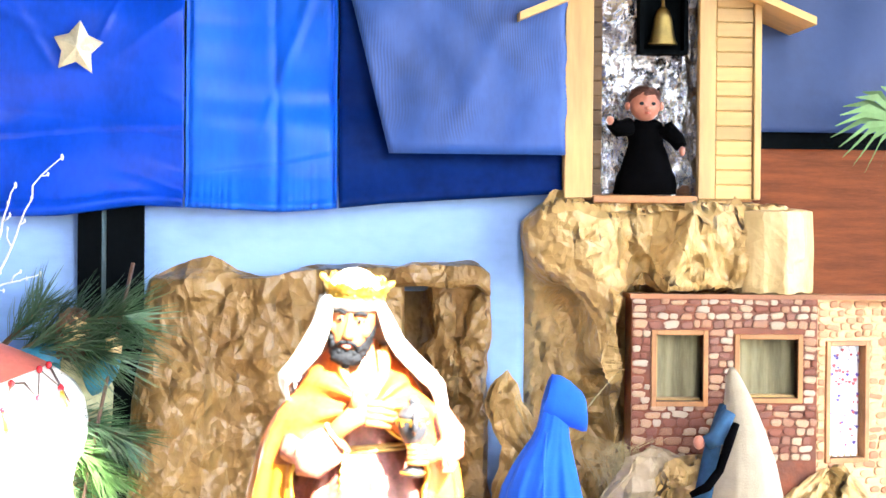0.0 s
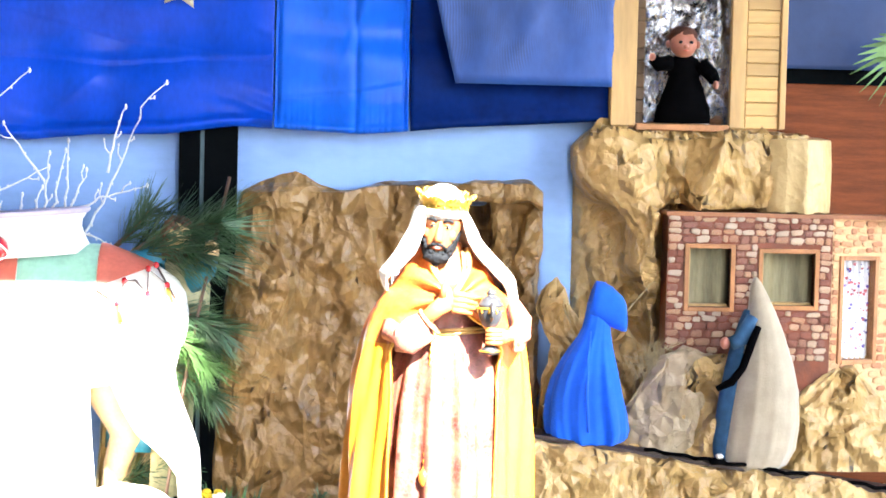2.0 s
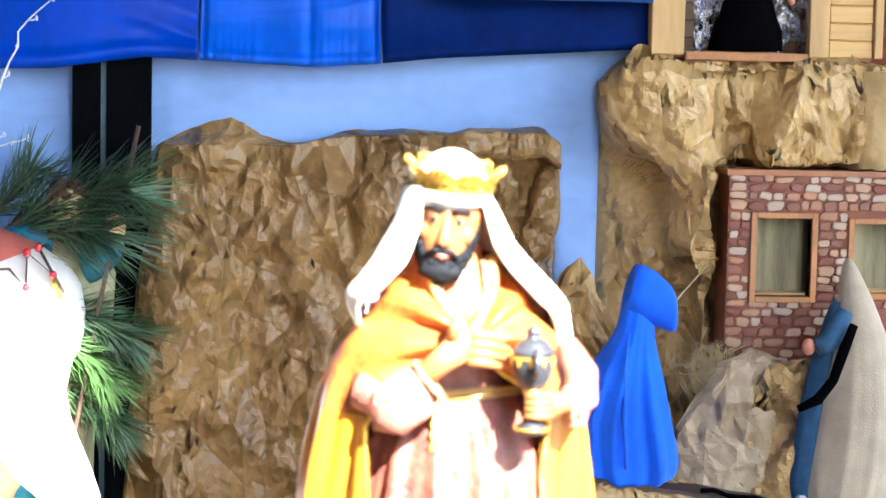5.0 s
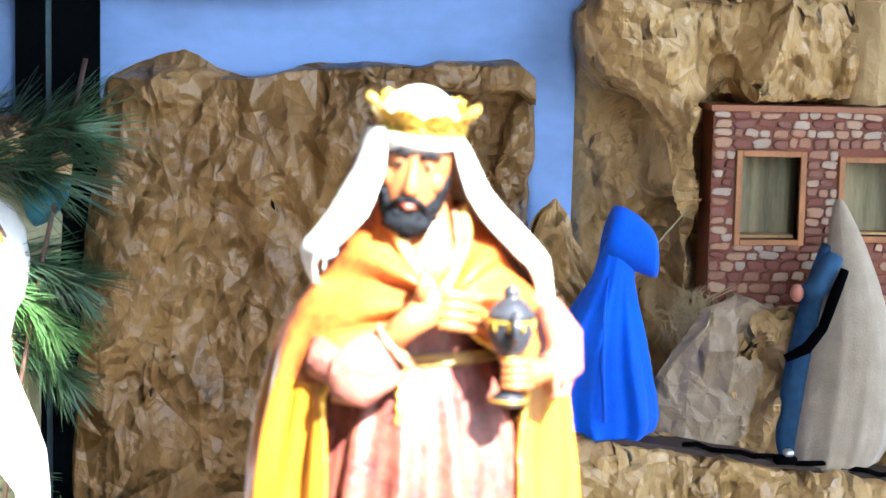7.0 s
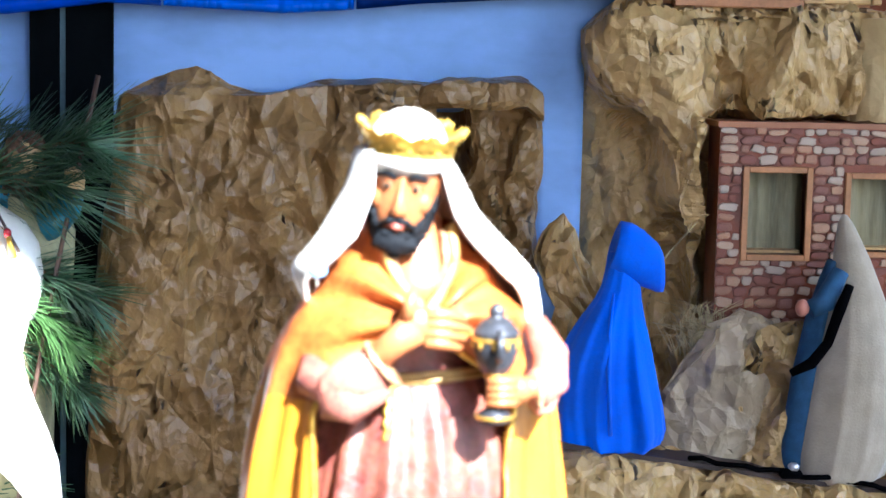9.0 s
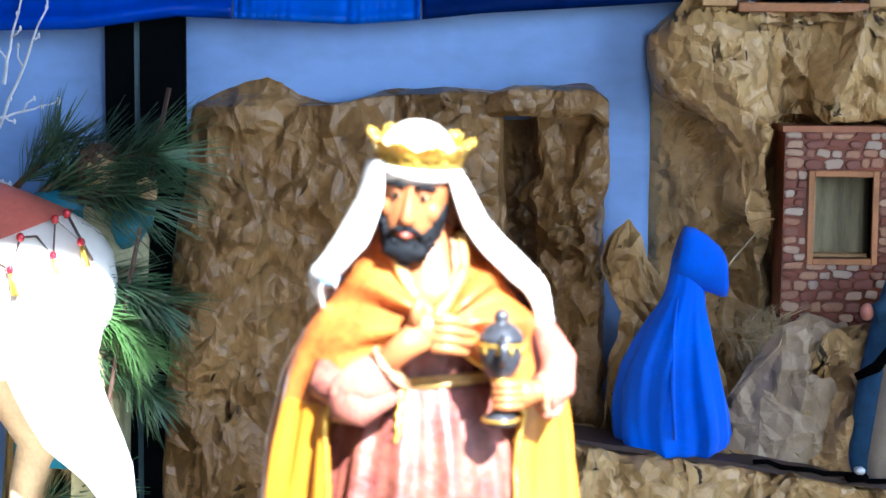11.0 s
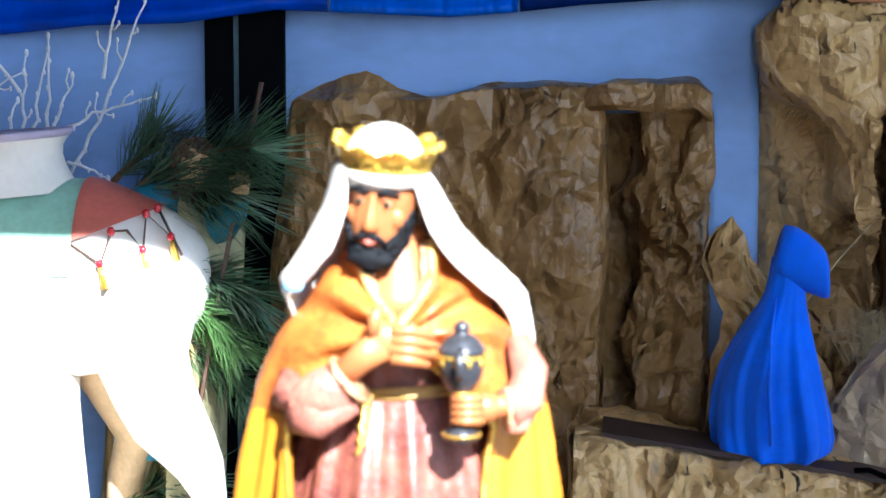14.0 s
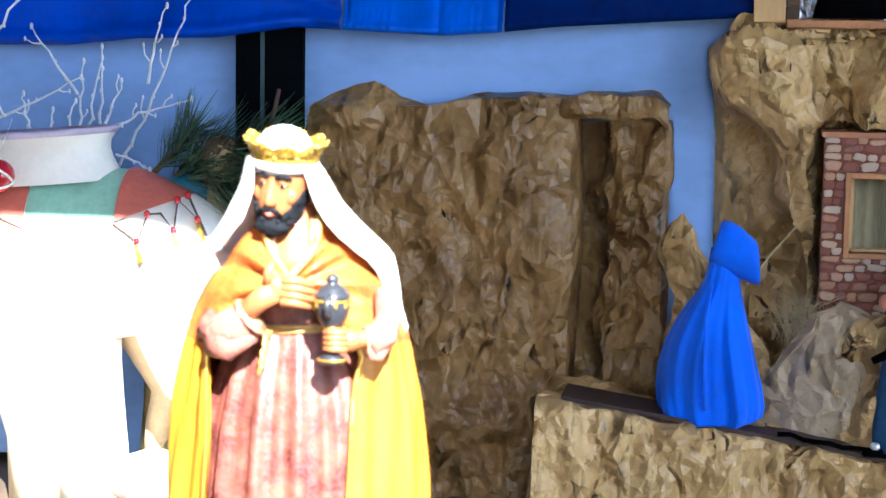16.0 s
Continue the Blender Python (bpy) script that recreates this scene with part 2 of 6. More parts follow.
DOLLHAIR = material("auburn_doll_hair", (0.075, 0.022, 0.012), 0.7, vary=0.4, scale=80, bump=0.8, bump_scale=200)
HAIR = material("brown_resin", (0.10, 0.05, 0.025), 0.45, vary=0.3, scale=60, bump=0.5, bump_scale=120)
GOLD = material("gold_paint", (0.75, 0.47, 0.08), 0.28, metal=0.75, vary=0.2, scale=60, bump=0.3, bump_scale=140)
ORANGE = material("orange_cloak_paint", (0.42, 0.095, 0.015), 0.42, vary=0.45, scale=22, bump=0.3, bump_scale=90, second=(0.60, 0.20, 0.034))
OCHRE = material("ochre_cloak_lining", (0.54, 0.205, 0.012), 0.42, vary=0.22, scale=16, bump=0.1)
ROSE = material("rose_brocade_paint", (0.135, 0.028, 0.020), 0.45, vary=0.5, scale=40, bump=0.3, bump_scale=110, second=(0.25, 0.085, 0.050))
PINK = material("pink_sleeve_paint", (0.38, 0.145, 0.095), 0.42, vary=0.4, scale=45, bump=0.3, bump_scale=110)
EDGE = material("dull_gold_edging", (0.40, 0.25, 0.07), 0.4, vary=0.25, scale=90, bump=0.4, bump_scale=160)
TRIM = material("coral_brocade_trim", (0.42, 0.11, 0.06), 0.42, vary=0.4, scale=120, bump=0.6, bump_scale=200, second=(0.66, 0.42, 0.20))
scroll(PINK, (0.20, 0.03, 0.05), 230, 0.12, 0.45)
scroll(ROSE, (0.28, 0.07, 0.07), 110, 0.08, 0.4)
scroll(ORANGE, (0.26, 0.035, 0.008), 240, 0.10, 0.35)
PEWTER = material("pewter_paint", (0.05, 0.052, 0.06), 0.28, metal=0.4, vary=0.4, scale=50)
TEAL = material("teal_tunic_paint", (0.015, 0.17, 0.27), 0.42, vary=0.25, scale=16, bump=0.1)
TEAL_PALE = material("pale_blue_bead", (0.20, 0.45, 0.80), 0.3, vary=0.2, scale=30)
STRAWY = material("straw_ochre_paint", (0.60, 0.42, 0.16), 0.5, vary=0.25, scale=24, bump=0.3)
SAGE = material("sage_cloak_paint", (0.33, 0.31, 0.17), 0.5, vary=0.25, scale=18)
LEATHER = material("dark_leather_paint", (0.09, 0.05, 0.035), 0.5, vary=0.25, scale=30)
MOSS = material("mossy_base_paint", (0.16, 0.24, 0.15), 0.6, vary=0.35, scale=20, bump=0.3)
ROYAL = material("royal_blue_felt", (0.0, 0.10, 0.72), 0.85, vary=0.15, scale=14, bump=0.15, bump_scale=300, sheen=0.08)
DENIM = material("denim_blue_cloth", (0.018, 0.07, 0.15), 0.85, vary=0.2, scale=60, bump=0.2, bump_scale=300)
GREYWOOL = material("grey_beige_wool", (0.37, 0.30, 0.215), 0.9, vary=0.1, scale=30, bump=0.25, bump_scale=320, sheen=0.3)
BLACKCLOTH = material("black_cloth", (0.0014, 0.0014, 0.0018), 0.95, vary=0.3, scale=30, spec=0.02)
TRACK = material("dark_track_board", (0.035, 0.018, 0.014), 0.6, vary=0.3, scale=20)
STAR = material("cream_foil_card", (0.62, 0.56, 0.40), 0.35, metal=0.3, vary=0.15, scale=30, crease=0.3, crease_scale=40)
STRAW = material("dry_straw", (0.42, 0.33, 0.17), 0.7, vary=0.3, scale=60)
YELLOW = material("yellow_petal", (0.75, 0.55, 0.02), 0.6, vary=0.2, scale=60)
PLASTER = material("grey_plaster", (0.14, 0.135, 0.13), 0.8, vary=0.15, scale=5, bump=0.3)
PAVING = material("dark_asphalt", (0.06, 0.058, 0.056), 0.85, vary=0.2, scale=4, bump=0.3)
BOARD = material("brown_stage_board", (0.09, 0.06, 0.035), 0.75, vary=0.3, scale=10, bump=0.3)


# ---- builders ----
class Form:
    """Collects faces with material slots and becomes one mesh."""

    def __init__(self):
        self.v, self.f, self.m, self.slots = [], [], [], []

    def slot(self, mat):
        if mat not in self.slots:
            self.slots.append(mat)
        return self.slots.index(mat)

    def loft(self, rings, mat, closed=True, caps=True):
        k, base, n = self.slot(mat), len(self.v), len(rings[0])
        for r in rings:
            self.v.extend(tuple(p) for p in r)
        last = n if closed else n - 1
        for a in range(len(rings) - 1):
            for b in range(last):
                c = (b + 1) % n
                self.f.append((base + a * n + b, base + a * n + c, base + (a + 1) * n + c, base + (a + 1) * n + b))
                self.m.append(k)
        if caps and closed:
            self.f.append(tuple(base + b for b in range(n))[::-1])
            self.f.append(tuple(base + (len(rings) - 1) * n + b for b in range(n)))
            self.m += [k, k]
        return self

    def tube(self, pts, radii, mat, seg=8, flat=1.0):
        pts = [Vector(p) for p in pts]
        rings = []
        for i, p in enumerate(pts):
            d = (pts[min(i + 1, len(pts) - 1)] - pts[max(i - 1, 0)]).normalized()
            side = d.cross(Vector((0, 1, 0.01))).normalized()
            up = side.cross(d).normalized()
            r = radii[i] if isinstance(radii, (list, tuple)) else radii
            rings.append([p + side * r * math.cos(a) + up * r * flat * math.sin(a) for a in (2 * math.pi * j / seg for j in range(seg))])
        return self.loft(rings, mat)

    def ball(self, c, r, mat, turn=(0, 0, 0), seg=16, rows=10, bumpy=0.0):
        r = (r, r, r) if isinstance(r, (int, float)) else r
        e = Euler([radians(a) for a in turn]).to_matrix()
        rings = []
        for i in range(rows + 1):
            t = math.pi * (0.02 + 0.96 * i / rows)
            ring = []
            for j in range(seg):
                a = 2 * math.pi * j / seg
                q = Vector((math.sin(t) * math.cos(a), math.sin(t) * math.sin(a), -math.cos(t)))
                k = 1 + bumpy * noise.noise(q * 3 + Vector(c) * 7)
                ring.append(Vector(c) + e @ Vector((q.x * r[0] * k, q.y * r[1] * k, q.z * r[2] * k)))
            rings.append(ring)
        return self.loft(rings, mat)

    def box(self, lo, hi, mat, bevel=0.0):
        k, base = self.slot(mat), len(self.v)
        (x0, y0, z0), (x1, y1, z1) = lo, hi
        if bevel:
            b = bevel
            rings = []
            for z, s in ((z0, b), (z0 + b, 0), (z1 - b, 0), (z1, b)):
                rings.append([(x0 + s, y0 + s + (b - s), z), (x0 + s + (b - s), y0 + s, z), (x1 - s - (b - s), y0 + s, z), (x1 - s, y0 + s + (b - s), z),
                              (x1 - s, y1 - s - (b - s), z), (x1 - s - (b - s), y1 - s, z), (x0 + s + (b - s), y1 - s, z), (x0 + s, y1 - s - (b - s), z)])
            return self.loft(rings, mat)
        self.v += [(x0, y0, z0), (x1, y0, z0), (x1, y1, z0), (x0, y1, z0), (x0, y0, z1), (x1, y0, z1), (x1, y1, z1), (x0, y1, z1)]
        for q in ((3, 2, 1, 0), (4, 5, 6, 7), (0, 1, 5, 4), (1, 2, 6, 5), (2, 3, 7, 6), (3, 0, 4, 7)):
            self.f.append(tuple(base + i for i in q))
            self.m.append(k)
        return self

    def mesh(self, name, smooth=True):
        me = bpy.data.meshes.new(name)
        me.from_pydata([tuple(p) for p in self.v], [], self.f)
        for s in self.slots:
            me.materials.append(s)
        me.polygons.foreach_set("material_index", self.m)
        me.polygons.foreach_set("use_smooth", [smooth] * len(self.f))
        bm = bmesh.new()
        bm.from_mesh(me)
        bmesh.ops.recalc_face_normals(bm, faces=bm.faces)
        bm.to_mesh(me)
        bm.free()
        me.update()
        return me


def solid(name, form, parent=None, label="", category="", kind="", group="", smooth=True, at=None):
    """One mesh object from a form: a thing, or a part when it has a parent."""
    ob = new(name, form if isinstance(form, bpy.types.Mesh) else form.mesh(name, smooth))
    if at is not None:
        ob.matrix_world = at
    if parent:
        ob.parent = parent
    return tagged(ob, label, category, group, kind)


def base(name, label, category, at=None, group=""):
    ob = new(name)
    ob.empty_display_size = 0.05
    if at is not None:
        ob.matrix_world = at
    return tagged(ob, label, category, group)


def crumple(p, seed, octaves):
    """Heights of crumpled paper at the points p (n x 2, metres): flat facets between sharp folds, at several sizes."""
    rng = np.random.RandomState(seed)
    h = np.zeros(len(p))
    for size, amp in octaves:
        a, st = rng.uniform(-0.6, 0.6), 1.5 if size > 0.05 else 1.3
        turn = np.array([[math.cos(a), -math.sin(a)], [math.sin(a) / st, math.cos(a) / st]])
        q = (p + 0.06 * size * np.sin(p[:, ::-1] / size * 0.9 + seed)) @ turn.T
        lo, hi = q.min(0) - 2 * size, q.max(0) + 2 * size
        nx, ny = np.ceil((hi - lo) / size).astype(int) + 1
        gx, gy = np.meshgrid(np.arange(nx), np.arange(ny))
        cells = np.stack([gx.ravel(), gy.ravel()], 1) * size + lo + rng.uniform(-0.48, 0.48, (nx * ny, 2)) * size
        up = rng.uniform(-1, 1, len(cells)) * amp
        tris = geometry.delaunay_2d_cdt([Vector(c) for c in cells], [], [], 0, 1e-6)
        where, faces, back = np.array([tuple(v) for v in tris[0]]), tris[2], tris[3]
        lift = np.array([up[b[0]] if b else 0.0 for b in back])
        order = np.argsort(q[:, 0])
        sx = q[order, 0]
        for f in faces:
            A, B, C = where[f[0]], where[f[1]], where[f[2]]
            i0, i1 = np.searchsorted(sx, [min(A[0], B[0], C[0]), max(A[0], B[0], C[0])])
            if i0 == i1:
                continue
            ids = order[i0:i1]
            d = (B[1] - C[1]) * (A[0] - C[0]) + (C[0] - B[0]) * (A[1] - C[1])
            if abs(d) < 1e-12:
                continue
            x, y = q[ids, 0] - C[0], q[ids, 1] - C[1]
            u = ((B[1] - C[1]) * x + (C[0] - B[0]) * y) / d
            v = ((C[1] - A[1]) * x + (A[0] - C[0]) * y) / d
            ok = (u >= -1e-9) & (v >= -1e-9) & (u + v <= 1 + 1e-9)
            h[ids[ok]] += (u * lift[f[0]] + v * lift[f[1]] + (1 - u - v) * lift[f[2]])[ok]
    return h - h.mean()


def paper(fn, width, height, step, seed, octaves, mat=None, form=None, calm=None):
    """A sheet of crumpled paper over fn(s, t) -> place."""
    ns, nt = max(4, int(width / step)), max(4, int(height / step))
    rng = np.random.RandomState(seed + 50)
    S, T = np.meshgrid(np.linspace(0, 1, ns + 1), np.linspace(0, 1, nt + 1))
    S[:, 1:-1] += rng.uniform(-0.3, 0.3, S[:, 1:-1].shape) / ns
    T[1:-1] += rng.uniform(-0.3, 0.3, T[1:-1].shape) / nt
    s, t = S.ravel(), T.ravel()
    P = np.array([fn(a, b) for a, b in zip(s, t)])
    e = 0.004
    ds = np.array([fn(min(a + e, 1), b) for a, b in zip(s, t)]) - np.array([fn(max(a - e, 0), b) for a, b in zip(s, t)])
    dt = np.array([fn(a, min(b + e, 1)) for a, b in zip(s, t)]) - np.array([fn(a, max(b - e, 0)) for a, b in zip(s, t)])
    n = np.cross(ds, dt)
    n /= np.linalg.norm(n, axis=1, keepdims=True) + 1e-9
    h = crumple(np.stack([s * width, t * height], 1), seed, octaves)
    if calm:
        h = h * np.array([calm(a, b) for a, b in zip(s, t)])
    P = P + n * h[:, None]
    form = form or Form()
    k, b0 = form.slot(mat or KRAFT), len(form.v)
    form.v.extend(map(tuple, P))
    w = ns + 1
    for j in range(nt):
        for i in range(ns):
            a, b, c, d = b0 + j * w + i, b0 + j * w + i + 1, b0 + (j + 1) * w + i + 1, b0 + (j + 1) * w + i
            form.f += [(a, b, c), (a, c, d)] if (i * 7 + j * 13 + seed) % 3 else [(a, b, d), (b, c, d)]
            form.m += [k, k]
    return form


def along(points, s):
    """The place at the share s of a polyline's length."""
    pts = np.array(points, float)
    run = np.r_[0, np.cumsum(np.linalg.norm(np.diff(pts, axis=0), axis=1))]
    return np.array([np.interp(s * run[-1], run, pts[:, i]) for i in range(pts.shape[1])])


def block(plan, z0, top, crown, seed, octaves, step=0.009, lean=0.0, bulge=None, wall=0.72, mat=None, hold=None, flare=0.0):
    """A paper-wrapped block: its plan is walked from the back round the front to the back; top(x) is its edge, crown(x) the mound behind it."""
    cx = sum(p[0] for p in plan) / len(plan)

    def fn(s, t):
        x, y = along(plan, s)
        if t < wall:
            k = t / wall
            z = z0 + (top(x) - z0) * k
            y -= lean * (1 - k)
            x -= flare * (1 - k) * max(0.0, 1 - (x - plan[0][0]) / 0.2)
            if bulge:
                y -= bulge(x, z)
            if k > 0.94:
                y += (k - 0.94) * 0.15
            return np.array([x, y, z])
        k = (t - wall) / (1 - wall)
        xx = x + (cx - x) * 0.06 * k
        return np.array([xx, y + 0.009 + (min(-0.012, y * 0.2) - y) * k, top(x) + crown(xx) * math.sin(min(1, k * 1.25) * math.pi / 2)])

    run = np.linalg.norm(np.diff(np.array(plan), axis=0), axis=1).sum()
    high = (top(cx) - z0) / wall
    legs = np.r_[0, np.cumsum(np.linalg.norm(np.diff(np.array(plan), axis=0), axis=1))] / run
    ends = legs[2], legs[-3]

    def calm(s, t):
        k = min(1, 0.3 + 0.7 * (wall - t) / 0.10) if t < wall else 0.3
        k *= min(1, 0.35 + 0.65 * max(0, min(s - ends[0], ends[1] - s)) / 0.08)
        if hold and t < wall:
            x = along(plan, s)[0]
            k *= 1 - hold(x, z0 + (top(x) - z0) * t / wall)
        return k

    return paper(fn, run, high, step, seed, octaves, mat, calm=calm)


def lerp(table):
    xs, ys = zip(*table)
    return lambda x: float(np.interp(x, xs, ys))


STAGE = 0.25
GLINT = material("blue_grey_glint", (0.05, 0.10, 0.13), 0.5, vary=0.3, scale=15)

# ---- setting ----
def slab(name, lo, hi, mat, label, category=""):
    return solid(name, Form().box(lo, hi, mat), label=label, kind="structure", smooth=False)


slab("ground", (-300, -300, -0.1), (300, 300, 0.0), PAVING, "dark asphalt ground in front of the display")
slab("floor", (-1.2, -2.0, STAGE - 0.05), (2.3, 0.0, STAGE), BOARD, "brown boarded stage floor under the figures")
slab("wall_north", (-1.2, 0.03, 0.0), (3.5, 0.15, 2.1), PLASTER, "plastered wall behind the blue cloth")
# unseen pier, added to block the sun right of the camel
pier = Form()
pier.loft([[(2.29, -5.27, z), (3.80, -4.31, z), (3.54, -3.89, z), (2.03, -4.85, z)] for z in (0.0, 9.5)], PLASTER)
solid("wall_east", pier, label="unseen added pier that keeps the sun off the cliffs", kind="structure", smooth=False)
# unseen walls and roof, added to narrow the sun strip and the sky light
slab("wall_west", (-0.97, -4.9, 0.0), (-0.85, 0.15, 8.0), PLASTER, "unseen added side wall that cuts sky light from one side")
slab("wall_south", (-9.0, -5.5, 0.0), (1.0, -5.0, 8.0), PLASTER, "unseen added wall that bounds the sun strip and front sky")
slab("ceiling", (-1.32, -1.90, 2.1), (3.5, 0.15, 2.2), PLASTER, "unseen added roof slab that shades the display")


EYE = Vector((0.61, -3.58, 1.016))


def nearer(p, by):
    """The same point on its line of sight, by metres closer to the viewer."""
    k = 1 - by / (p[1] - EYE.y)
    return tuple(EYE + (Vector(p) - EYE) * k)


def tucked(x, z):
    """How far the cloths give way behind the alcove and behind the tower."""
    alcove = min(1, max(0, (x - 0.055) / 0.03)) * min(1, max(0, (0.66 - x) / 0.02)) * min(1, max(0, (0.91 - z) / 0.02))
    tower = min(1, max(0, (x - 0.80) / 0.02)) * min(1, max(0, (1.15 - x) / 0.02))
    tall = min(1, max(0, (x - 0.735) / 0.02)) * min(1, max(0, (1.03 - z) / 0.02))
    return max(alcove, tower, tall)


def hanging(name, x0, x1, z0, z1, mat, label, fold, y=-0.065, step=0.010, parent=None):
    """A hung cloth; z0 may follow x; fold(x, z) is how far it comes forward."""
    low = z0 if callable(z0) else (lambda x: z0)
    nx, nz = int((x1 - x0) / step), int((z1 - low(x0)) / step)
    form = Form()
    rings = []
    for j in range(nz + 1):
        rings.append([])
        for i in range(nx + 1):
            x = x0 + (x1 - x0) * i / nx
            z = low(x) + (z1 - low(x)) * j / nz
            q = nearer((x, y - fold(x, z), z), 0.1) if x1 < 1.18 else (x, y - fold(x, z), z)
            rings[-1].append((q[0], q[1] + 0.13 * tucked(q[0], q[2]), q[2]))
    form.loft(rings, mat, closed=False)
    ob = solid(name, form, parent, label, kind="" if parent else "structure")
    so = ob.modifiers.new("thickness", "SOLIDIFY")
    so.thickness, so.offset = 0.0015, 1
    return ob


def ripple(seed, amp, sx, sz):
    return lambda x, z: amp * noise.noise(Vector((x * sx, seed * 3.7, z * sz)))


hem_line = lerp([(-1.5, 0.99), (-0.40, 1.003), (-0.265, 1.017), (-0.12, 1.021), (0.02, 1.041), (0.107, 1.038), (0.28, 1.031), (0.38, 1.038), (0.48, 1.049), (0.78, 1.069), (1.3, 1.075)])
hem = lambda x: hem_line(x) + 0.006
f1, f2 = ripple(1, 0.034, 3.0, 10), ripple(2, 0.016, 5, 22)


crease_low = lerp([(-0.85, 1.192), (-0.465, 1.184), (-0.336, 1.179), (-0.246, 1.168), (-0.16, 1.176), (-0.077, 1.184), (0.11, 1.190)])
crease_high = lerp([(-0.85, 1.40), (-0.50, 1.29), (-0.305, 1.245), (-0.208, 1.218), (-0.116, 1.208), (0.027, 1.185), (0.11, 1.17)])


def ironed(d, w):
    """The profile across a sharp crease: a lip above, a hollow below."""
    return math.exp(-abs(d) / w) * max(-0.8, min(1.0, d / 0.004))


def left_fold(x, z):
    """Soft sags, two flat-ironed creases, and a rolled hem with gathers."""
    out = 0.024 + 0.85 * f1(x, z) + 0.7 * f2(x * 1.6, z * 0.35)
    d = z - crease_low(x) - 0.003 * noise.noise(Vector((x * 22, 3, 1)))
    out += 0.0065 * ironed(d, 0.016) * (0.75 + 0.5 * noise.noise(Vector((x * 5, 8, 1))))
    d = z - crease_high(x) - 0.002 * noise.noise(Vector((x * 30, 5, 1)))
    out += 0.0035 * ironed(d, 0.012) * (0.7 + 0.7 * noise.noise(Vector((x * 6, 2, 7))))
    for slope, c, w, q in ((0.75, 1.30, 0.010, 0.004), (-1.6, 1.16, 0.016, 0.004), (2.1, 1.36, 0.012, 0.003), (-0.5, 1.31, 0.010, 0.003)):
        d = (z - c - slope * (x + 0.05)) / w
        out += q * math.exp(-d * d) * max(0, 0.3 + 1.4 * noise.noise(Vector((x * 7, z * 7, c * 5))))
    up = z - hem(x)
    gather = math.exp(-((x - 0.10) / 0.10) ** 2 - ((up - 0.02) / 0.05) ** 2) + 0.7 * math.exp(-((x + 0.38) / 0.05) ** 2 - ((up - 0.02) / 0.04) ** 2)
    out += 0.004 * gather * math.sin(up * 170 + x * 60)
    return out + 0.013 * math.exp(-((up - 0.013) / 0.010) ** 2)


def mid_fold(x, z):
    seam = sum(-0.009 * math.exp(-((x - c) / 0.004) ** 2) for c in (0.110, 0.376)) - 0.006 * math.exp(-((x - 0.275 + 0.02 * (z - 1.04)) / 0.008) ** 2)
    up = z - hem(x)
    bend = 0.004 * noise.noise(Vector((x * 9, z * 2.2, 6))) + 0.005 * math.exp(-((x - 0.25 - 0.35 * (z - 1.20)) / 0.010) ** 2) * min(1, max(0, (z - 1.18) / 0.05))
    pull = 0.003 * math.exp(-up / 0.03) * math.sin(x * 260 + 9 * math.sin(x * 40)) + 0.0025 * ironed(up - 0.062 - 0.15 * (x - 0.1), 0.010)
    return 0.022 + 0.8 * f1(x + 3, z) + 0.8 * f2(x + 2, z * 0.4) + seam + bend + pull + 0.007 * math.exp(-((up - 0.008) / 0.006) ** 2)


hanging("curtain", -0.845, 0.101, hem, 1.95, SATIN, "royal blue satin curtain with creases and a rolled hem", left_fold, step=0.0045)
hanging("curtain", 0.104, 0.384, hem, 1.95, SATIN_MID, "bright blue satin curtain panel with a stitched seam", mid_fold, step=0.004)
hanging("curtain", 0.387, 1.12, hem, 1.95, NAVY, "dark navy satin curtain behind the bell tower", mid_fold)


def voile():
    """A pleated voile with a slanted edge over the navy cloth."""
    rings = []
    for j in range(41):
        k = j / 40
        z = 1.147 + 0.8 * k
        x0 = 0.478 - 0.076 * min(1, (z - 1.147) / 0.3)
        rings.append([])
        for i in range(61):
            x = x0 + (1.115 - x0) * i / 60
            dy = 0.0012 * math.sin(x * 60 + 6 * math.sin(z * 9)) + 0.016 * noise.noise(Vector((x * 9 - z * 5, z * 2.0, 3))) + 0.005 * math.exp(-((x - 0.60 - 0.45 * (z - 1.2)) / 0.014) ** 2) + 0.004 * math.exp(-((x - 0.72 - 0.7 * (z - 1.3)) / 0.010) ** 2)
            q = nearer((x, -0.118 - dy, z), 0.112)
            rings[-1].append((q[0], q[1] + 0.1 * tucked(q[0], q[2]), q[2]))
    ob = solid("voile", Form().loft(rings, SHEER, closed=False), label="slate-blue moire voile pinned over the navy curtain", category="", kind="structure")
    so = ob.modifiers.new("thickness", "SOLIDIFY")
    so.thickness = 0.001


voile()
hanging("curtain", 1.125, 1.95, 1.197, 1.95, PALE_R, "grey-blue voile curtain above a red-brown panel", lambda x, z: 0.02 + 0.010 * noise.noise(Vector((x * 12, z * 3, 9))), y=-0.06)
# black strip painted in for the soft shadow under the curtain edge
slab("trim", (1.125, -0.06, 1.166), (1.95, 0.02, 1.20), BLACK, "black strip standing in for the shadow above the red-brown panel")
slab("panel", (1.125, -0.05, STAGE), (1.95, 0.02, 1.166), REDWOOD, "red-brown wooden panel beside the cliff")
pale_fold = lambda x, z: 0.003 + 0.010 * noise.noise(Vector((x * 3, 5, z * 4))) + 0.003 * noise.noise(Vector((x * 14, 7, z * 1.5))) + sum(0.005 * math.exp(-((x - c) / 0.004) ** 2) for c in (0.07, 0.285, 0.42, 0.62))
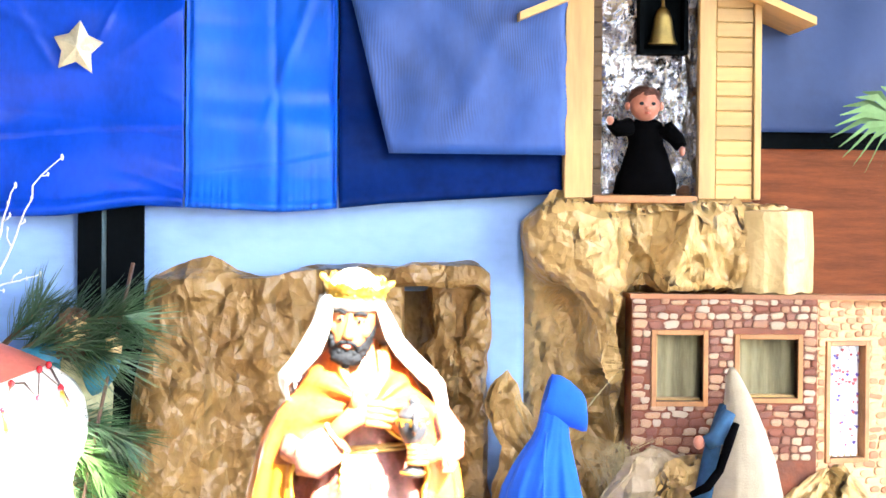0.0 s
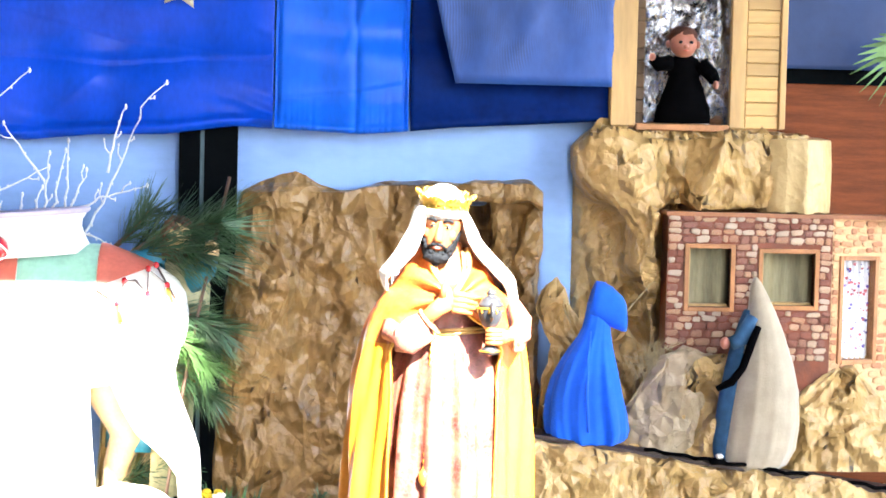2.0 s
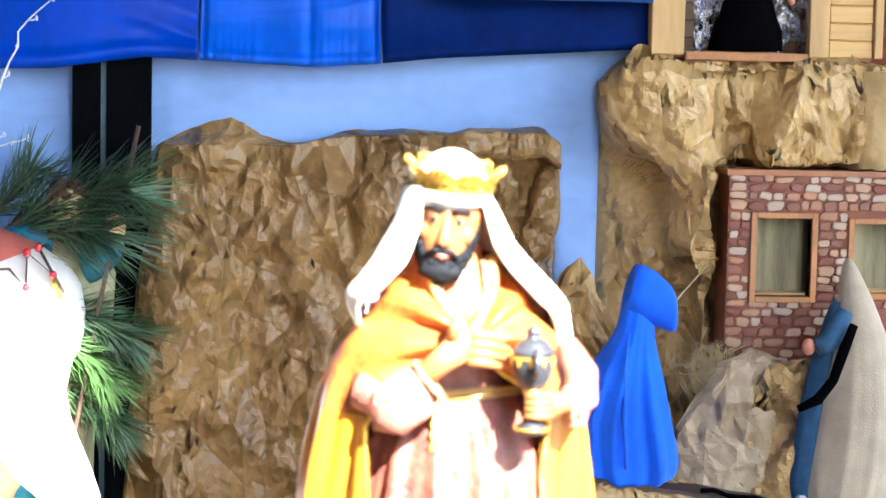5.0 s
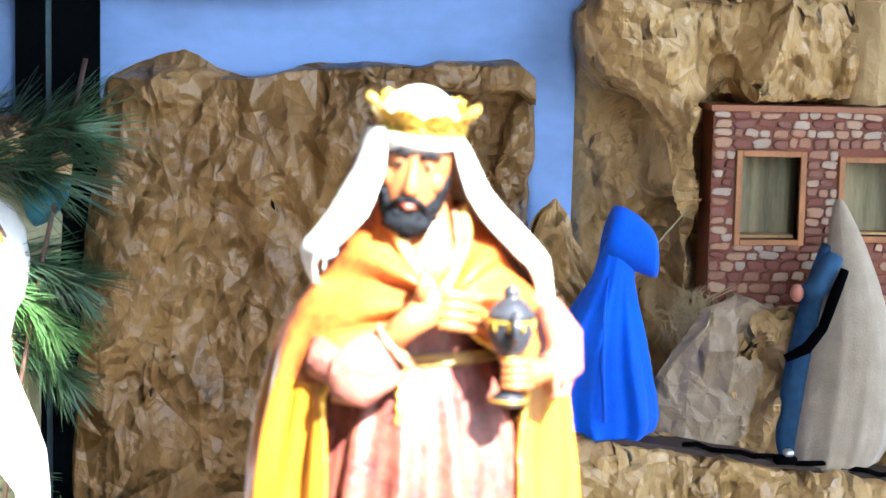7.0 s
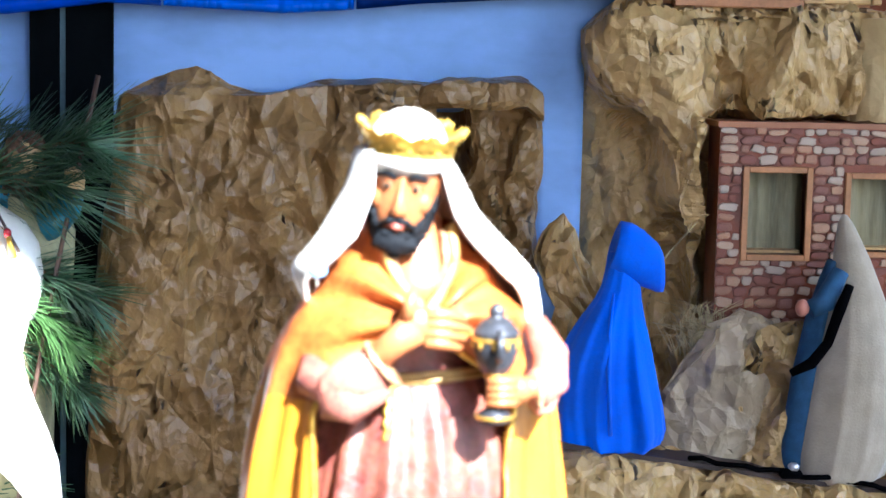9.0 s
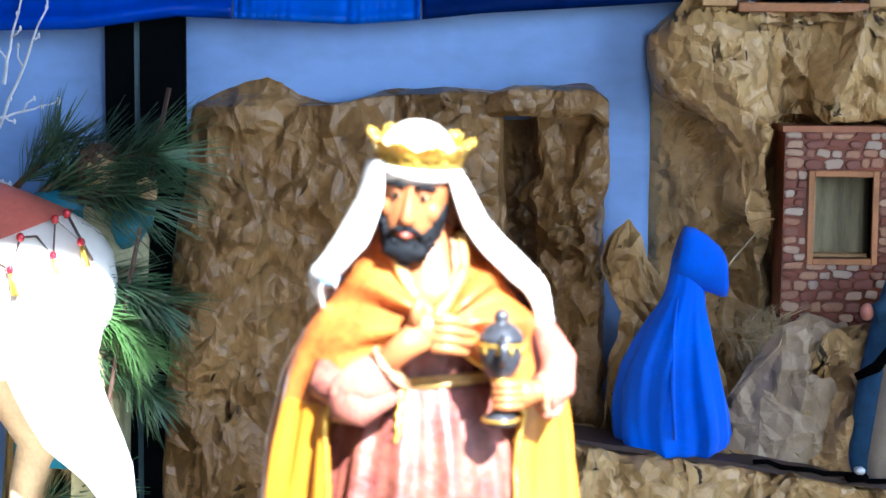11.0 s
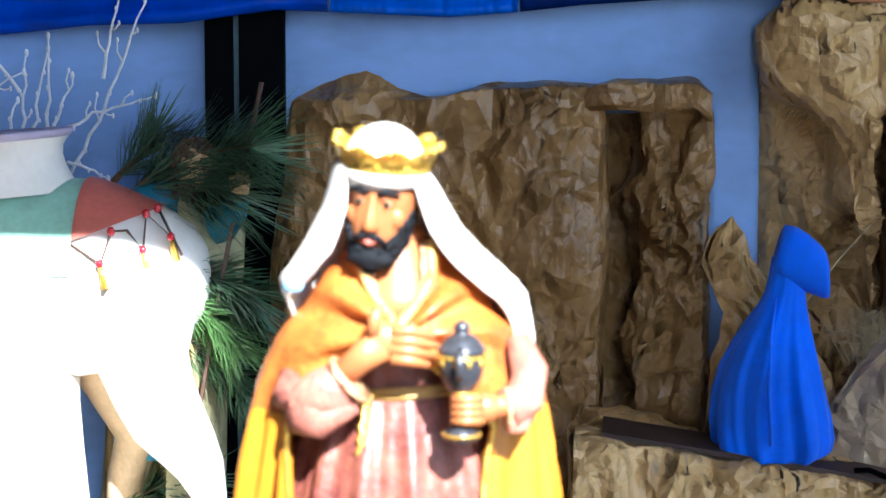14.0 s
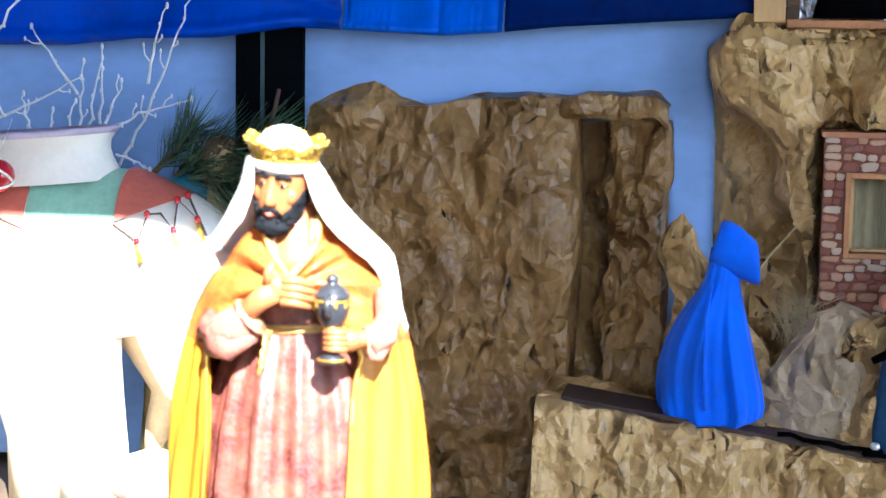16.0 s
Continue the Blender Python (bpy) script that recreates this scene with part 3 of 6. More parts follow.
hanging("backdrop", -0.845, 1.13, STAGE, 1.25, PALE, "pale blue cloth backdrop with faint vertical creases", pale_fold, y=-0.045, step=0.014)
for a, b in ((-0.073, -0.031), (-0.022, 0.045)):
    slab("frame", (a, -0.176, STAGE), (b, -0.159, 1.07), BLACK, "black upright frame bar against the pale cloth")
# thin strip whose lighter colour stands in for a reflected line
slab("trim", (-0.0305, -0.172, STAGE), (-0.0225, -0.160, 1.07), GLINT, "thin blue-grey strip for the reflection between the black bars")


# ---- the paper cliffs ----
OCT = [(0.15, 0.028), (0.075, 0.020), (0.036, 0.009), (0.018, 0.003)]
cliff = base("paper_cliff", "crumpled brown paper cliff with a roofed alcove", "paper rock")
topA = lerp([(0.0, 0.908), (0.06, 0.912), (0.2, 0.920), (0.27, 0.921), (0.34, 0.932), (0.45, 0.936), (0.53, 0.934)])
crownA = lerp([(0.03, 0.002), (0.08, 0.032), (0.13, 0.076), (0.165, 0.096), (0.187, 0.088), (0.215, 0.040), (0.25, 0.008), (0.30, 0.006), (0.34, 0.016), (0.42, 0.012), (0.53, 0.008)])
solid("main_block", block([(0.05, -0.06), (0.045, -0.13), (0.058, -0.185), (0.08, -0.198), (0.25, -0.20), (0.46, -0.20), (0.508, -0.195), (0.516, -0.17), (0.512, -0.06)], STAGE, topA, crownA, 3, OCT, step=0.0038,
                         flare=0.055, bulge=lambda x, z: 0.05 * max(0, 0.55 - z) * (x > 0.05)), cliff, smooth=False)
solid("side_column", block([(0.505, -0.040), (0.53, -0.042), (0.556, -0.045), (0.566, -0.150), (0.59, -0.160), (0.615, -0.158), (0.64, -0.172), (0.662, -0.178), (0.671, -0.16), (0.671, -0.06)], STAGE, lambda x: 0.902, lambda x: 0.004, 8,
                          [(0.07, 0.018), (0.034, 0.018), (0.015, 0.008)], step=0.006), cliff, smooth=False)


def roof_fn(s, t):
    prof = [(-0.06, 0.925), (-0.06, 0.943), (-0.15, 0.946), (-0.212, 0.941), (-0.218, 0.915), (-0.212, 0.905), (-0.06, 0.905)]
    y, z = along(prof, t)
    x = 0.455 + 0.213 * s
    y += 0.06 * max(0.0, 1 - s / 0.32) ** 1.5
    z -= 0.020 * max(0.0, 1 - s / 0.25)
    k = 0.018 * max(0, s - 0.90) / 0.10
    return np.array([x, y, z - k])


solid("roof_slab", paper(roof_fn, 0.19, 0.40, 0.0075, 21, [(0.05, 0.006), (0.025, 0.004)]), cliff, smooth=False)
cliff_b = base("paper_cliff", "tall crumpled brown paper cliff carrying the bell tower", "paper rock")
topB = lerp([(0.72, 1.015), (0.75, 1.040), (0.79, 1.060), (1.0, 1.058), (1.12, 1.060), (1.2, 1.056), (1.255, 1.035)])


def fold_b(x, z):
    k = (x - 0.725) * 0.9 + (z - 0.73) * 0.58
    step = min(1, max(0, (k - 0.125 - 0.012 * math.sin(z * 31)) / 0.045))
    out = -0.036 - 0.36 * max(0.0, 0.125 - k) + 0.100 * step * min(1.0, max(0.0, (0.915 - x) / 0.03) + max(0.0, (z - 0.893) / 0.010)) * step * (3 - 2 * step)
    out += 0.050 * math.exp(-((x - 0.900) / 0.016) ** 2) * min(1, max(0, (0.905 - z) / 0.02))
    return out * (1 - house_back(x, z)) - 0.035 * house_back(x, z)


def house_back(x, z):
    """1 where the house stands in front of the cliff."""
    return min(1, max(0, (x - 0.910) / 0.008)) * min(1, max(0, (0.896 - z) / 0.010))


solid("main_block", block([(0.728, -0.06), (0.728, -0.13), (0.734, -0.165), (0.758, -0.178), (1.0, -0.178), (1.18, -0.178), (1.235, -0.155), (1.255, -0.10), (1.255, -0.06)], STAGE, topB, lambda x: 0.004, 14,
                         [(0.14, 0.032), (0.066, 0.028), (0.034, 0.013), (0.017, 0.004)], bulge=fold_b, wall=0.80, step=0.0038, mat=KRAFT_PALE, hold=lambda x, z: 0.8 * house_back(x, z)), cliff_b, smooth=False)


for cx, rx, hh, sd in ((0.805, 0.040, 0.030, 91), (0.915, 0.075, 0.016, 92), (1.010, 0.060, 0.014, 93), (1.085, 0.050, 0.018, 94)):
    def foot(s, t, cx=cx, rx=rx, hh=hh):
        a = math.pi * (1 - s)
        return np.array([cx + rx * (1 - 0.35 * t) * math.cos(a), -0.212 - 0.026 * (1 - t) * math.sin(a), 1.040 + (hh + 0.010) * t])
    solid("paper_fold", paper(foot, 0.11, 0.05, 0.006, sd, ((0.03, 0.010), (0.015, 0.005)), KRAFT_PALE), cliff_b, smooth=False)
solid("side_column", block([(1.125, -0.10), (1.112, -0.20), (1.126, -0.242), (1.156, -0.264), (1.195, -0.272), (1.232, -0.258), (1.258, -0.222), (1.272, -0.165), (1.272, -0.06)], STAGE, lambda x: 1.046, lambda x: 0.006, 17,
                          [(0.06, 0.004), (0.025, 0.003)], step=0.007, mat=KRAFT_SMOOTH, bulge=lambda x, z: -0.10 * house_back(x, z)), cliff_b, "smooth pale paper column", smooth=False)


SHEETS = ((0.11, 0.040), (0.05, 0.022), (0.02, 0.007))


def mound(name, cx, cy, z0, rx, ry, h, seed, label, lean=(0, 0), sharp=0.7, octaves=((0.075, 0.012), (0.035, 0.010), (0.018, 0.004))):
    """A heap of crumpled paper with an uneven peak."""
    def fn(s, t):
        a = 2 * math.pi * s
        r = 1 - t
        k = 1 + 0.22 * noise.noise(Vector((math.cos(a) * 1.3, math.sin(a) * 1.3, seed)))
        up = (1 - r ** sharp) if sharp < 1 else (1 - r ** sharp)
        return np.array([cx + rx * k * r * math.cos(a) + lean[0] * t, cy + ry * k * r * math.sin(a) + lean[1] * t, z0 + h * up])
    return solid(name, paper(fn, 2 * math.pi * (rx + ry) / 2, math.hypot(h, rx), 0.0085, seed, octaves, KRAFT_PALE if seed > 44 else KRAFT), label=label, category="paper rock", group="paper rocks on the ledge", smooth=False)


ledge_top = lambda x: 0.456 - 0.145 * (x - 0.6)


def ledge_fn(s, t):
    x = 0.482 + 1.5 * s
    prof = [(-0.455 - 0.01 * math.sin(x * 9), STAGE), (-0.432, 0.34), (-0.418, ledge_top(x) - 0.012), (-0.406, ledge_top(x)), (-0.38, ledge_top(x) + 0.001), (-0.20, ledge_top(x) - 0.010)]
    y, z = along(prof, t)
    return np.array([x, y, z])


ledge = base("paper_ledge", "crumpled brown paper ledge in front of the cliffs", "paper rock")
solid("sheet", paper(ledge_fn, 1.5, 0.36, 0.0075, 31, [(0.10, 0.012), (0.042, 0.012), (0.018, 0.0065)], KRAFT_PALE, calm=lambda s, t: 0.3 + 0.7 * min(1, abs(t - 0.6) / 0.2)), ledge, smooth=False)


def end_fn(s, t):
    y = -0.44 + 0.26 * s
    return np.array([0.482 - 0.008 * math.sin(s * 5), y, STAGE + (ledge_top(0.47) - STAGE) * t])


solid("end_sheet", paper(end_fn, 0.2, 0.2, 0.0075, 33, [(0.05, 0.007), (0.025, 0.004)]), ledge, smooth=False)
tr = Form()
tr.loft([[(x, y, ledge_top(x) + h) for y, h in ((-0.392, 0.0), (-0.392, 0.007), (-0.285, 0.007), (-0.285, 0.0))] for x in (0.52, 0.9, 1.3, 1.9)], TRACK)
solid("track", tr, label="dark board on the paper ledge under the dolls", category="track board", smooth=False)


cord = Form().tube([(0.86 + 0.02 * i, -0.398 + 0.006 * math.sin(i * 1.3), ledge_top(0.86 + 0.02 * i) + 0.0135 + 0.0025 * math.sin(i * 2.1)) for i in range(30)], 0.0038, BLACKCLOTH, 7)
solid("cord", cord, label="thin black cord lying along the dark track board", category="cord")
clip = base("clip", "small black and silver clip on the dark track board", "clip", at=pose(1.005, -0.400, ledge_top(1.005) + 0.007))
solid("jaw", Form().box((-0.016, -0.008, 0.0), (0.016, 0.008, 0.012), BLACKCLOTH, 0.003), clip)
solid("lever", Form().box((-0.004, -0.011, 0.012), (0.010, 0.004, 0.022), SILVER, 0.003), clip, "silver lever")


def crag(edges, y, depth, seed, label, mat, octaves=SHEETS):
    """A paper rock whose sides follow (height, one edge, other edge)."""
    E = np.array(edges)

    def fn(s, t):
        z = E[0, 0] + (E[-1, 0] - E[0, 0]) * t
        a, b = (float(np.interp(z, E[:, 0], E[:, i])) for i in (1, 2))
        g = 2 * math.pi * s
        close = max(0.0, 1 - max(0, t - 0.93) / 0.07)
        return np.array([(a + b) / 2 - (b - a) / 2 * close * math.cos(g), y - depth * (0.35 + 0.65 * (1 - t)) * close * math.sin(g), z])

    def calm(s, t):
        return (0.7 + 0.3 * abs(math.sin(2 * math.pi * s))) * min(1, 0.3 + (1 - t) * 4)

    return solid("paper_rock", paper(fn, 2.2 * (E[0, 2] - E[0, 1]), E[-1, 0] - E[0, 0], 0.006, seed, octaves, mat, calm=calm), label=label, category="paper rock", group="paper rocks on the ledge", smooth=False)


crag([(0.42, 0.655, 0.86), (0.546, 0.668, 0.83), (0.584, 0.686, 0.81), (0.619, 0.694, 0.775), (0.655, 0.680, 0.747), (0.69, 0.667, 0.732), (0.72, 0.674, 0.722), (0.757, 0.690, 0.706)], -0.238, 0.030, 41, "pointed crumpled brown paper rock behind the blue doll", KRAFT_PALE, ((0.08, 0.014), (0.04, 0.014), (0.018, 0.006)))
crag([(0.41, 0.80, 0.99), (0.50, 0.83, 0.985), (0.546, 0.856, 0.995), (0.575, 0.876, 1.002), (0.60, 0.893, 1.002), (0.626, 0.910, 0.994)], -0.290, 0.032, 43, "low grey-brown folded paper rock below the house", KRAFT_GREY, ((0.10, 0.040), (0.045, 0.012)))
crag([(0.39, 0.950, 1.15), (0.50, 0.932, 1.13), (0.53, 0.936, 1.115), (0.583, 0.968, 1.095), (0.614, 0.985, 1.075)], -0.312, 0.026, 45, "folded crumpled brown paper rock below the house", KRAFT_PALE, ((0.09, 0.030), (0.045, 0.018), (0.02, 0.005)))
mound("paper_rock", 1.28, -0.285, 0.38, 0.17, 0.035, 0.20, 47, "wide crumpled brown paper rock beside the house", lean=(0.0, 0.02), sharp=1.6)


# ---- bell tower ----
def bell_tower():
    t = base("bell_tower", "pale pine model bell tower lined with foil", "model tower")
    z0, z1, f = 1.066, 1.45, -0.225
    solid("post", Form().box((0.799, f, z0), (0.850, f + 0.02, z1), PINEWOOD, 0.0015), t, smooth=False)
    solid("post", Form().box((1.043, f, z0), (1.074, f + 0.02, z1), PINEWOOD, 0.0015), t, smooth=False)
    solid("side_board", Form().box((0.799, f + 0.022, z0), (0.807, -0.08, z1), PINEWOOD), t, smooth=False)
    solid("side_board", Form().box((1.148, f + 0.022, z0), (1.156, -0.08, z1), PINEWOOD), t, smooth=False)
    solid("post", Form().box((1.145, f, z0), (1.158, f + 0.02, z1), PINEWOOD, 0.0015), t, "narrow corner trim", smooth=False)
    me = Form().box((0, 0, 0), (0.069, 0.012, 0.0265), PLANK, 0.002).mesh("plank", False)
    for i in range(14):
        p = new("plank", me)
        p.location, p.parent = (1.075, f + 0.006, z0 + 0.0268 * i), t
    # recessed inner planks: the shade inside the tower is put into their dark colour
    me = Form().box((0, 0, 0), (0.022, 0.012, 0.0265), SHADEPLANK, 0.002).mesh("plank", False)
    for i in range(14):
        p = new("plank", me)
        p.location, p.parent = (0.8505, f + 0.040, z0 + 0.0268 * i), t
    solid("sill", Form().box((0.851, f - 0.004, z0 - 0.008), (1.042, f + 0.02, z0 + 0.006), FRAMEWOOD, 0.002), t, smooth=False)
    solid("floor_board", Form().box((0.808, f + 0.021, z0 - 0.004), (1.147, -0.08, z0 + 0.004), FRAMEWOOD), t, smooth=False)
    solid("back_board", Form().box((0.799, -0.079, z0), (1.156, -0.072, z1), PINEWOOD), t, smooth=False)
    solid("foil_lining", paper(lambda s, q: np.array([0.858 + 0.265 * s, -0.150, z0 + 0.006 + 0.375 * q]), 0.265, 0.375, 0.0065, 61, [(0.03, 0.008), (0.014, 0.006)], FOIL), t, "crinkled silver foil lining", smooth=False)
    solid("foil_lining", paper(lambda s, q: np.array([0.99 + 0.05 * s, -0.155 - 0.02 * math.sin(q * 6), z0 + 0.006 + 0.07 * q]), 0.05, 0.07, 0.0065, 62, [(0.03, 0.010), (0.014, 0.006)], FOIL), t, "bunched silver foil", smooth=False)
    for sx, x in ((-1, 0.805), (1, 1.150)):
        fm = Form()
        fm.loft([[(x + sx * a, y, z - 0.42 * a) for a in (-0.20, 0.095)] + [(x + sx * a, y, z - 0.014 - 0.42 * a) for a in (0.095, -0.20)] for y in (f - 0.05, -0.08) for z in (1.434,)], PLANK)
        solid("roof_board", fm, t, smooth=False)
    solid("bell_box", Form().box((0.938, -0.205, 1.330), (0.945, -0.165, 1.45), BLACK).box((1.019, -0.205, 1.330), (1.026, -0.165, 1.45), BLACK).box((0.945, -0.171, 1.330), (1.019, -0.165, 1.45), BLACK).box((0.945, -0.205, 1.330), (1.019, -0.171, 1.336), BLACK), t, "dark open bell box", smooth=False)
    b = Form()
    rings = []
    for z, r in ((1.348, 0.027), (1.350, 0.0275), (1.358, 0.0235), (1.376, 0.020), (1.398, 0.0165), (1.411, 0.011), (1.417, 0.003)):
        rings.append([(0.982 + r * math.cos(a), -0.190 + r * 0.6 * math.sin(a), z) for a in (math.tau * j / 24 for j in range(24))])
    solid("bell", b.loft(rings, BRASS).tube([(0.982, -0.190, 1.415), (0.982, -0.190, 1.45)], 0.003, BRASS), t, "small brass bell")


bell_tower()


def tower_doll():
    d = Form()
    x, y, z = 0.950, -0.195, 1.0745
    rings = []
    for h, rx in ((0.0, 0.068), (0.03, 0.063), (0.07, 0.046), (0.095, 0.036), (0.115, 0.043), (0.13, 0.035), (0.138, 0.016)):
        rings.append([(x + 0.002 + 0.84 * rx * (1 + 0.06 * math.sin(7 * a + h * 40)) * math.cos(a), y + rx * 0.55 * math.sin(a), z + h) for a in (math.tau * j / 32 for j in range(32))])
    d.loft(rings, BLACKCLOTH)
    d.tube([(x - 0.03, y - 0.01, z + 0.122), (x - 0.055, y - 0.022, z + 0.118), (x - 0.066, y - 0.028, z + 0.128)], [0.017, 0.015, 0.012], BLACKCLOTH, 10)
    d.tube([(x + 0.034, y - 0.01, z + 0.12), (x + 0.055, y - 0.02, z + 0.10), (x + 0.062, y - 0.025, z + 0.085)], [0.017, 0.015, 0.012], BLACKCLOTH, 10)
    d.ball((x - 0.069, y - 0.03, z + 0.132), (0.007, 0.006, 0.008), DOLLSKIN, seg=10, rows=6)
    d.ball((x + 0.063, y - 0.03, z + 0.078), (0.006, 0.006, 0.009), DOLLSKIN, seg=10, rows=6)
    d.ball((x - 0.002, y - 0.008, z + 0.161), (0.028, 0.028, 0.029), DOLLSKIN)
    d.ball((x - 0.002, y - 0.034, z + 0.155), (0.006, 0.006, 0.005), DOLLSKIN, seg=8, rows=6)
    d.ball((x - 0.002, y + 0.002, z + 0.173), (0.031, 0.034, 0.025), DOLLHAIR, turn=(14, 0, 0), bumpy=0.15)
    for q in (-1, 1):
        d.ball((x - 0.002 + q * 0.011, y - 0.037, z + 0.163), (0.0042, 0.004, 0.0034), BEARD, seg=8, rows=5)
        d.ball((x - 0.002 + q * 0.031, y - 0.004, z + 0.160), (0.005, 0.006, 0.008), DOLLSKIN, seg=8, rows=6)
    d.ball((x - 0.002, y - 0.036, z + 0.146), (0.006, 0.003, 0.0025), CORAL, seg=8, rows=5)
    solid("doll", d, label="small baby doll in a black gown standing in the tower", category="doll")


tower_doll()


# ---- stone house ----
def stone_house():
    h = base("model_house", "painted red-brown stone model house with wooden windows", "model house")
    f, x0, x1, z0, z1 = -0.262, 0.918, 1.256, 0.50, 0.887
    wins = [(0.962, 1.047, 0.703, 0.822), (1.113, 1.220, 0.709, 0.815)]
    def pierced(xs, zs, holes, y, mat, where=None):
        """One wall sheet with openings, given its thickness by a modifier."""
        fo = Form()
        k = fo.slot(mat)
        fo.v = [(x, y, z) for z in zs for x in xs]
        n = len(xs)
        for b in range(len(zs) - 1):
            for a in range(n - 1):
                cx, cz = (xs[a] + xs[a + 1]) / 2, (zs[b] + zs[b + 1]) / 2
                if not any(h0 < cx < h1 and h2 < cz < h3 for h0, h1, h2, h3 in holes):
                    fo.f.append((b * n + a, b * n + a + 1, (b + 1) * n + a + 1, (b + 1) * n + a))
                    fo.m.append(k)
        if where:
            fo.v = [tuple(where @ Vector(p)) for p in fo.v]
        return fo

    def thicken(ob, amount):
        so = ob.modifiers.new("thickness", "SOLIDIFY")
        so.thickness, so.offset = amount, -1
        return ob

    zs = [z0, wins[0][2], wins[1][2], wins[1][3], wins[0][3], z1]
    front = thicken(solid("front_wall", pierced([x0, wins[0][0], wins[0][1], wins[1][0], wins[1][1], x1], zs, wins, f, MORTAR), h, smooth=False), 0.018)
    solid("side_wall", Form().box((x0, f + 0.018, z0), (x0 + 0.012, -0.19, z1), MORTAR), h, smooth=False)
    solid("floor_slab", Form().box((x0 + 0.012, f + 0.018, 0.64), (x1, -0.2, 0.65), TERRA), h, smooth=False)
    solid("back_wall", Form().box((x0 + 0.012, -0.2, z0), (1.41, -0.19, z1), OLIVE), h, smooth=False)
    top = Form()
    top.loft([[(x0 - 0.004, y, z) for y, z in ((f - 0.004, z1), (f - 0.004, z1 + 0.008), (-0.18, z1 + 0.008), (-0.18, z1))],
              [(1.425, y, z) for y, z in ((f - 0.004, z1), (f - 0.004, z1 + 0.008), (-0.18, z1 + 0.008), (-0.18, z1))]], TERRA)
    solid("roof_board", top, h, "terracotta flat roof board", smooth=False)
    # angled bay beside the front
    ax, ay, bx, by = x1, f, 1.42, f + 0.045
    d = Vector((bx - ax, by - ay, 0))
    ln = d.length
    d.normalize()
    place = Matrix(((d.x, -d.y, 0, ax), (d.y, d.x, 0, ay), (0, 0, 1, 0), (0, 0, 0, 1)))

    def put(fo):
        fo.v = [tuple(place @ Vector(p)) for p in fo.v]
        return fo
    w3 = (0.026, 0.098, 0.60, 0.803)
    bay_ob = thicken(solid("bay_wall", pierced([0, w3[0], w3[1], ln], [z0, w3[2], w3[3], z1], [w3], 0, STONE_LIT, place), h, "bay wall in a lighter orange with its light painted in", smooth=False), 0.015)

    def window(w, local=False, mat_in=OLIVE):
        a, b, c, e = w
        y = 0 if local else f
        g = 0.009
        wo = Form()
        wo.box((a - g, y - 0.006, c - g), (a, y + 0.02, e + g), FRAMEWOOD, 0.001).box((b, y - 0.006, c - g), (b + g, y + 0.02, e + g), FRAMEWOOD, 0.001)
        wo.box((a, y - 0.006, e), (b, y + 0.02, e + g), FRAMEWOOD, 0.001).box((a, y - 0.006, c - g), (b, y + 0.02, c), FRAMEWOOD, 0.001)
        ob = solid("window", put(wo) if local else wo, h, "orange-brown wooden window frame", smooth=False)
        rv = Form().box((a, y + 0.018, c), (a + 0.006, y + 0.055, e), PINEWOOD).box((a, y + 0.018, c), (b, y + 0.055, c + 0.004), PINEWOOD)
        solid("reveal", put(rv) if local else rv, ob, smooth=False)
        rings = []
        for z in (c, (c + e) / 2, e):
            rings.append([(a + (b - a) * i / 24, y + (0.016 if local else 0.045) + (0.004 if local else 0.0015) * math.sin(i * 1.4), z) for i in range(25)])
        cu = Form().loft(rings, mat_in, closed=False)
        solid("blind", put(cu) if local else cu, ob, "floral cotton curtain" if local else "olive curtain")
        return ob

    for w in wins:
        window(w)
    bw = window(w3, True, FLORAL)
    rng = random.Random(5)
    dots = {}
    for cname, mt in (("blossom", material("violet_print", (0.13, 0.08, 0.35), 0.7, vary=0.3)), ("blossom", material("rose_print", (0.50, 0.10, 0.12), 0.7, vary=0.3))):
        dots[mt] = Form()
        for _ in range(34):
            x, z, r = rng.uniform(0.030, 0.094), rng.uniform(0.62, 0.795), rng.uniform(0.0012, 0.0045)
            dots[mt].loft([[(x + q * r * math.cos(a), 0.0105, z + q * r * (0.8 + 0.3 * math.sin(3 * a)) * math.sin(a)) for a in (math.tau * j / 9 for j in range(9))] for q in (1.0, 0.3)], mt)
        solid(cname, put(dots[mt]), bw, "printed flowers on the cotton", smooth=False)

    # single stones, in courses
    def stone_mesh(k):
        rs = random.Random(k)
        n = 12
        prof = [(1.0, 0.0), (0.96, 0.6), (0.80, 0.95), (0.3, 1.0)]
        wob = [rs.uniform(0.84, 1.10) for _ in range(n)]
        rings = []
        for q, hh in prof:
            ring = []
            for j in range(n):
                a = math.tau * j / n
                c, s = math.cos(a), math.sin(a)
                m = (abs(c) ** 6 + abs(s) ** 6) ** (-1 / 6)
                ring.append((0.5 * q * wob[j] * m * c, -hh, 0.5 * q * wob[j] * m * s))
            rings.append(ring)
        return Form().loft(rings, STONE).mesh("stone")

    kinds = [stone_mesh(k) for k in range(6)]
    # same stones in the lit colour, for the bay
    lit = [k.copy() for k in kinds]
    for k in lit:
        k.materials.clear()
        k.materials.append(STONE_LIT)

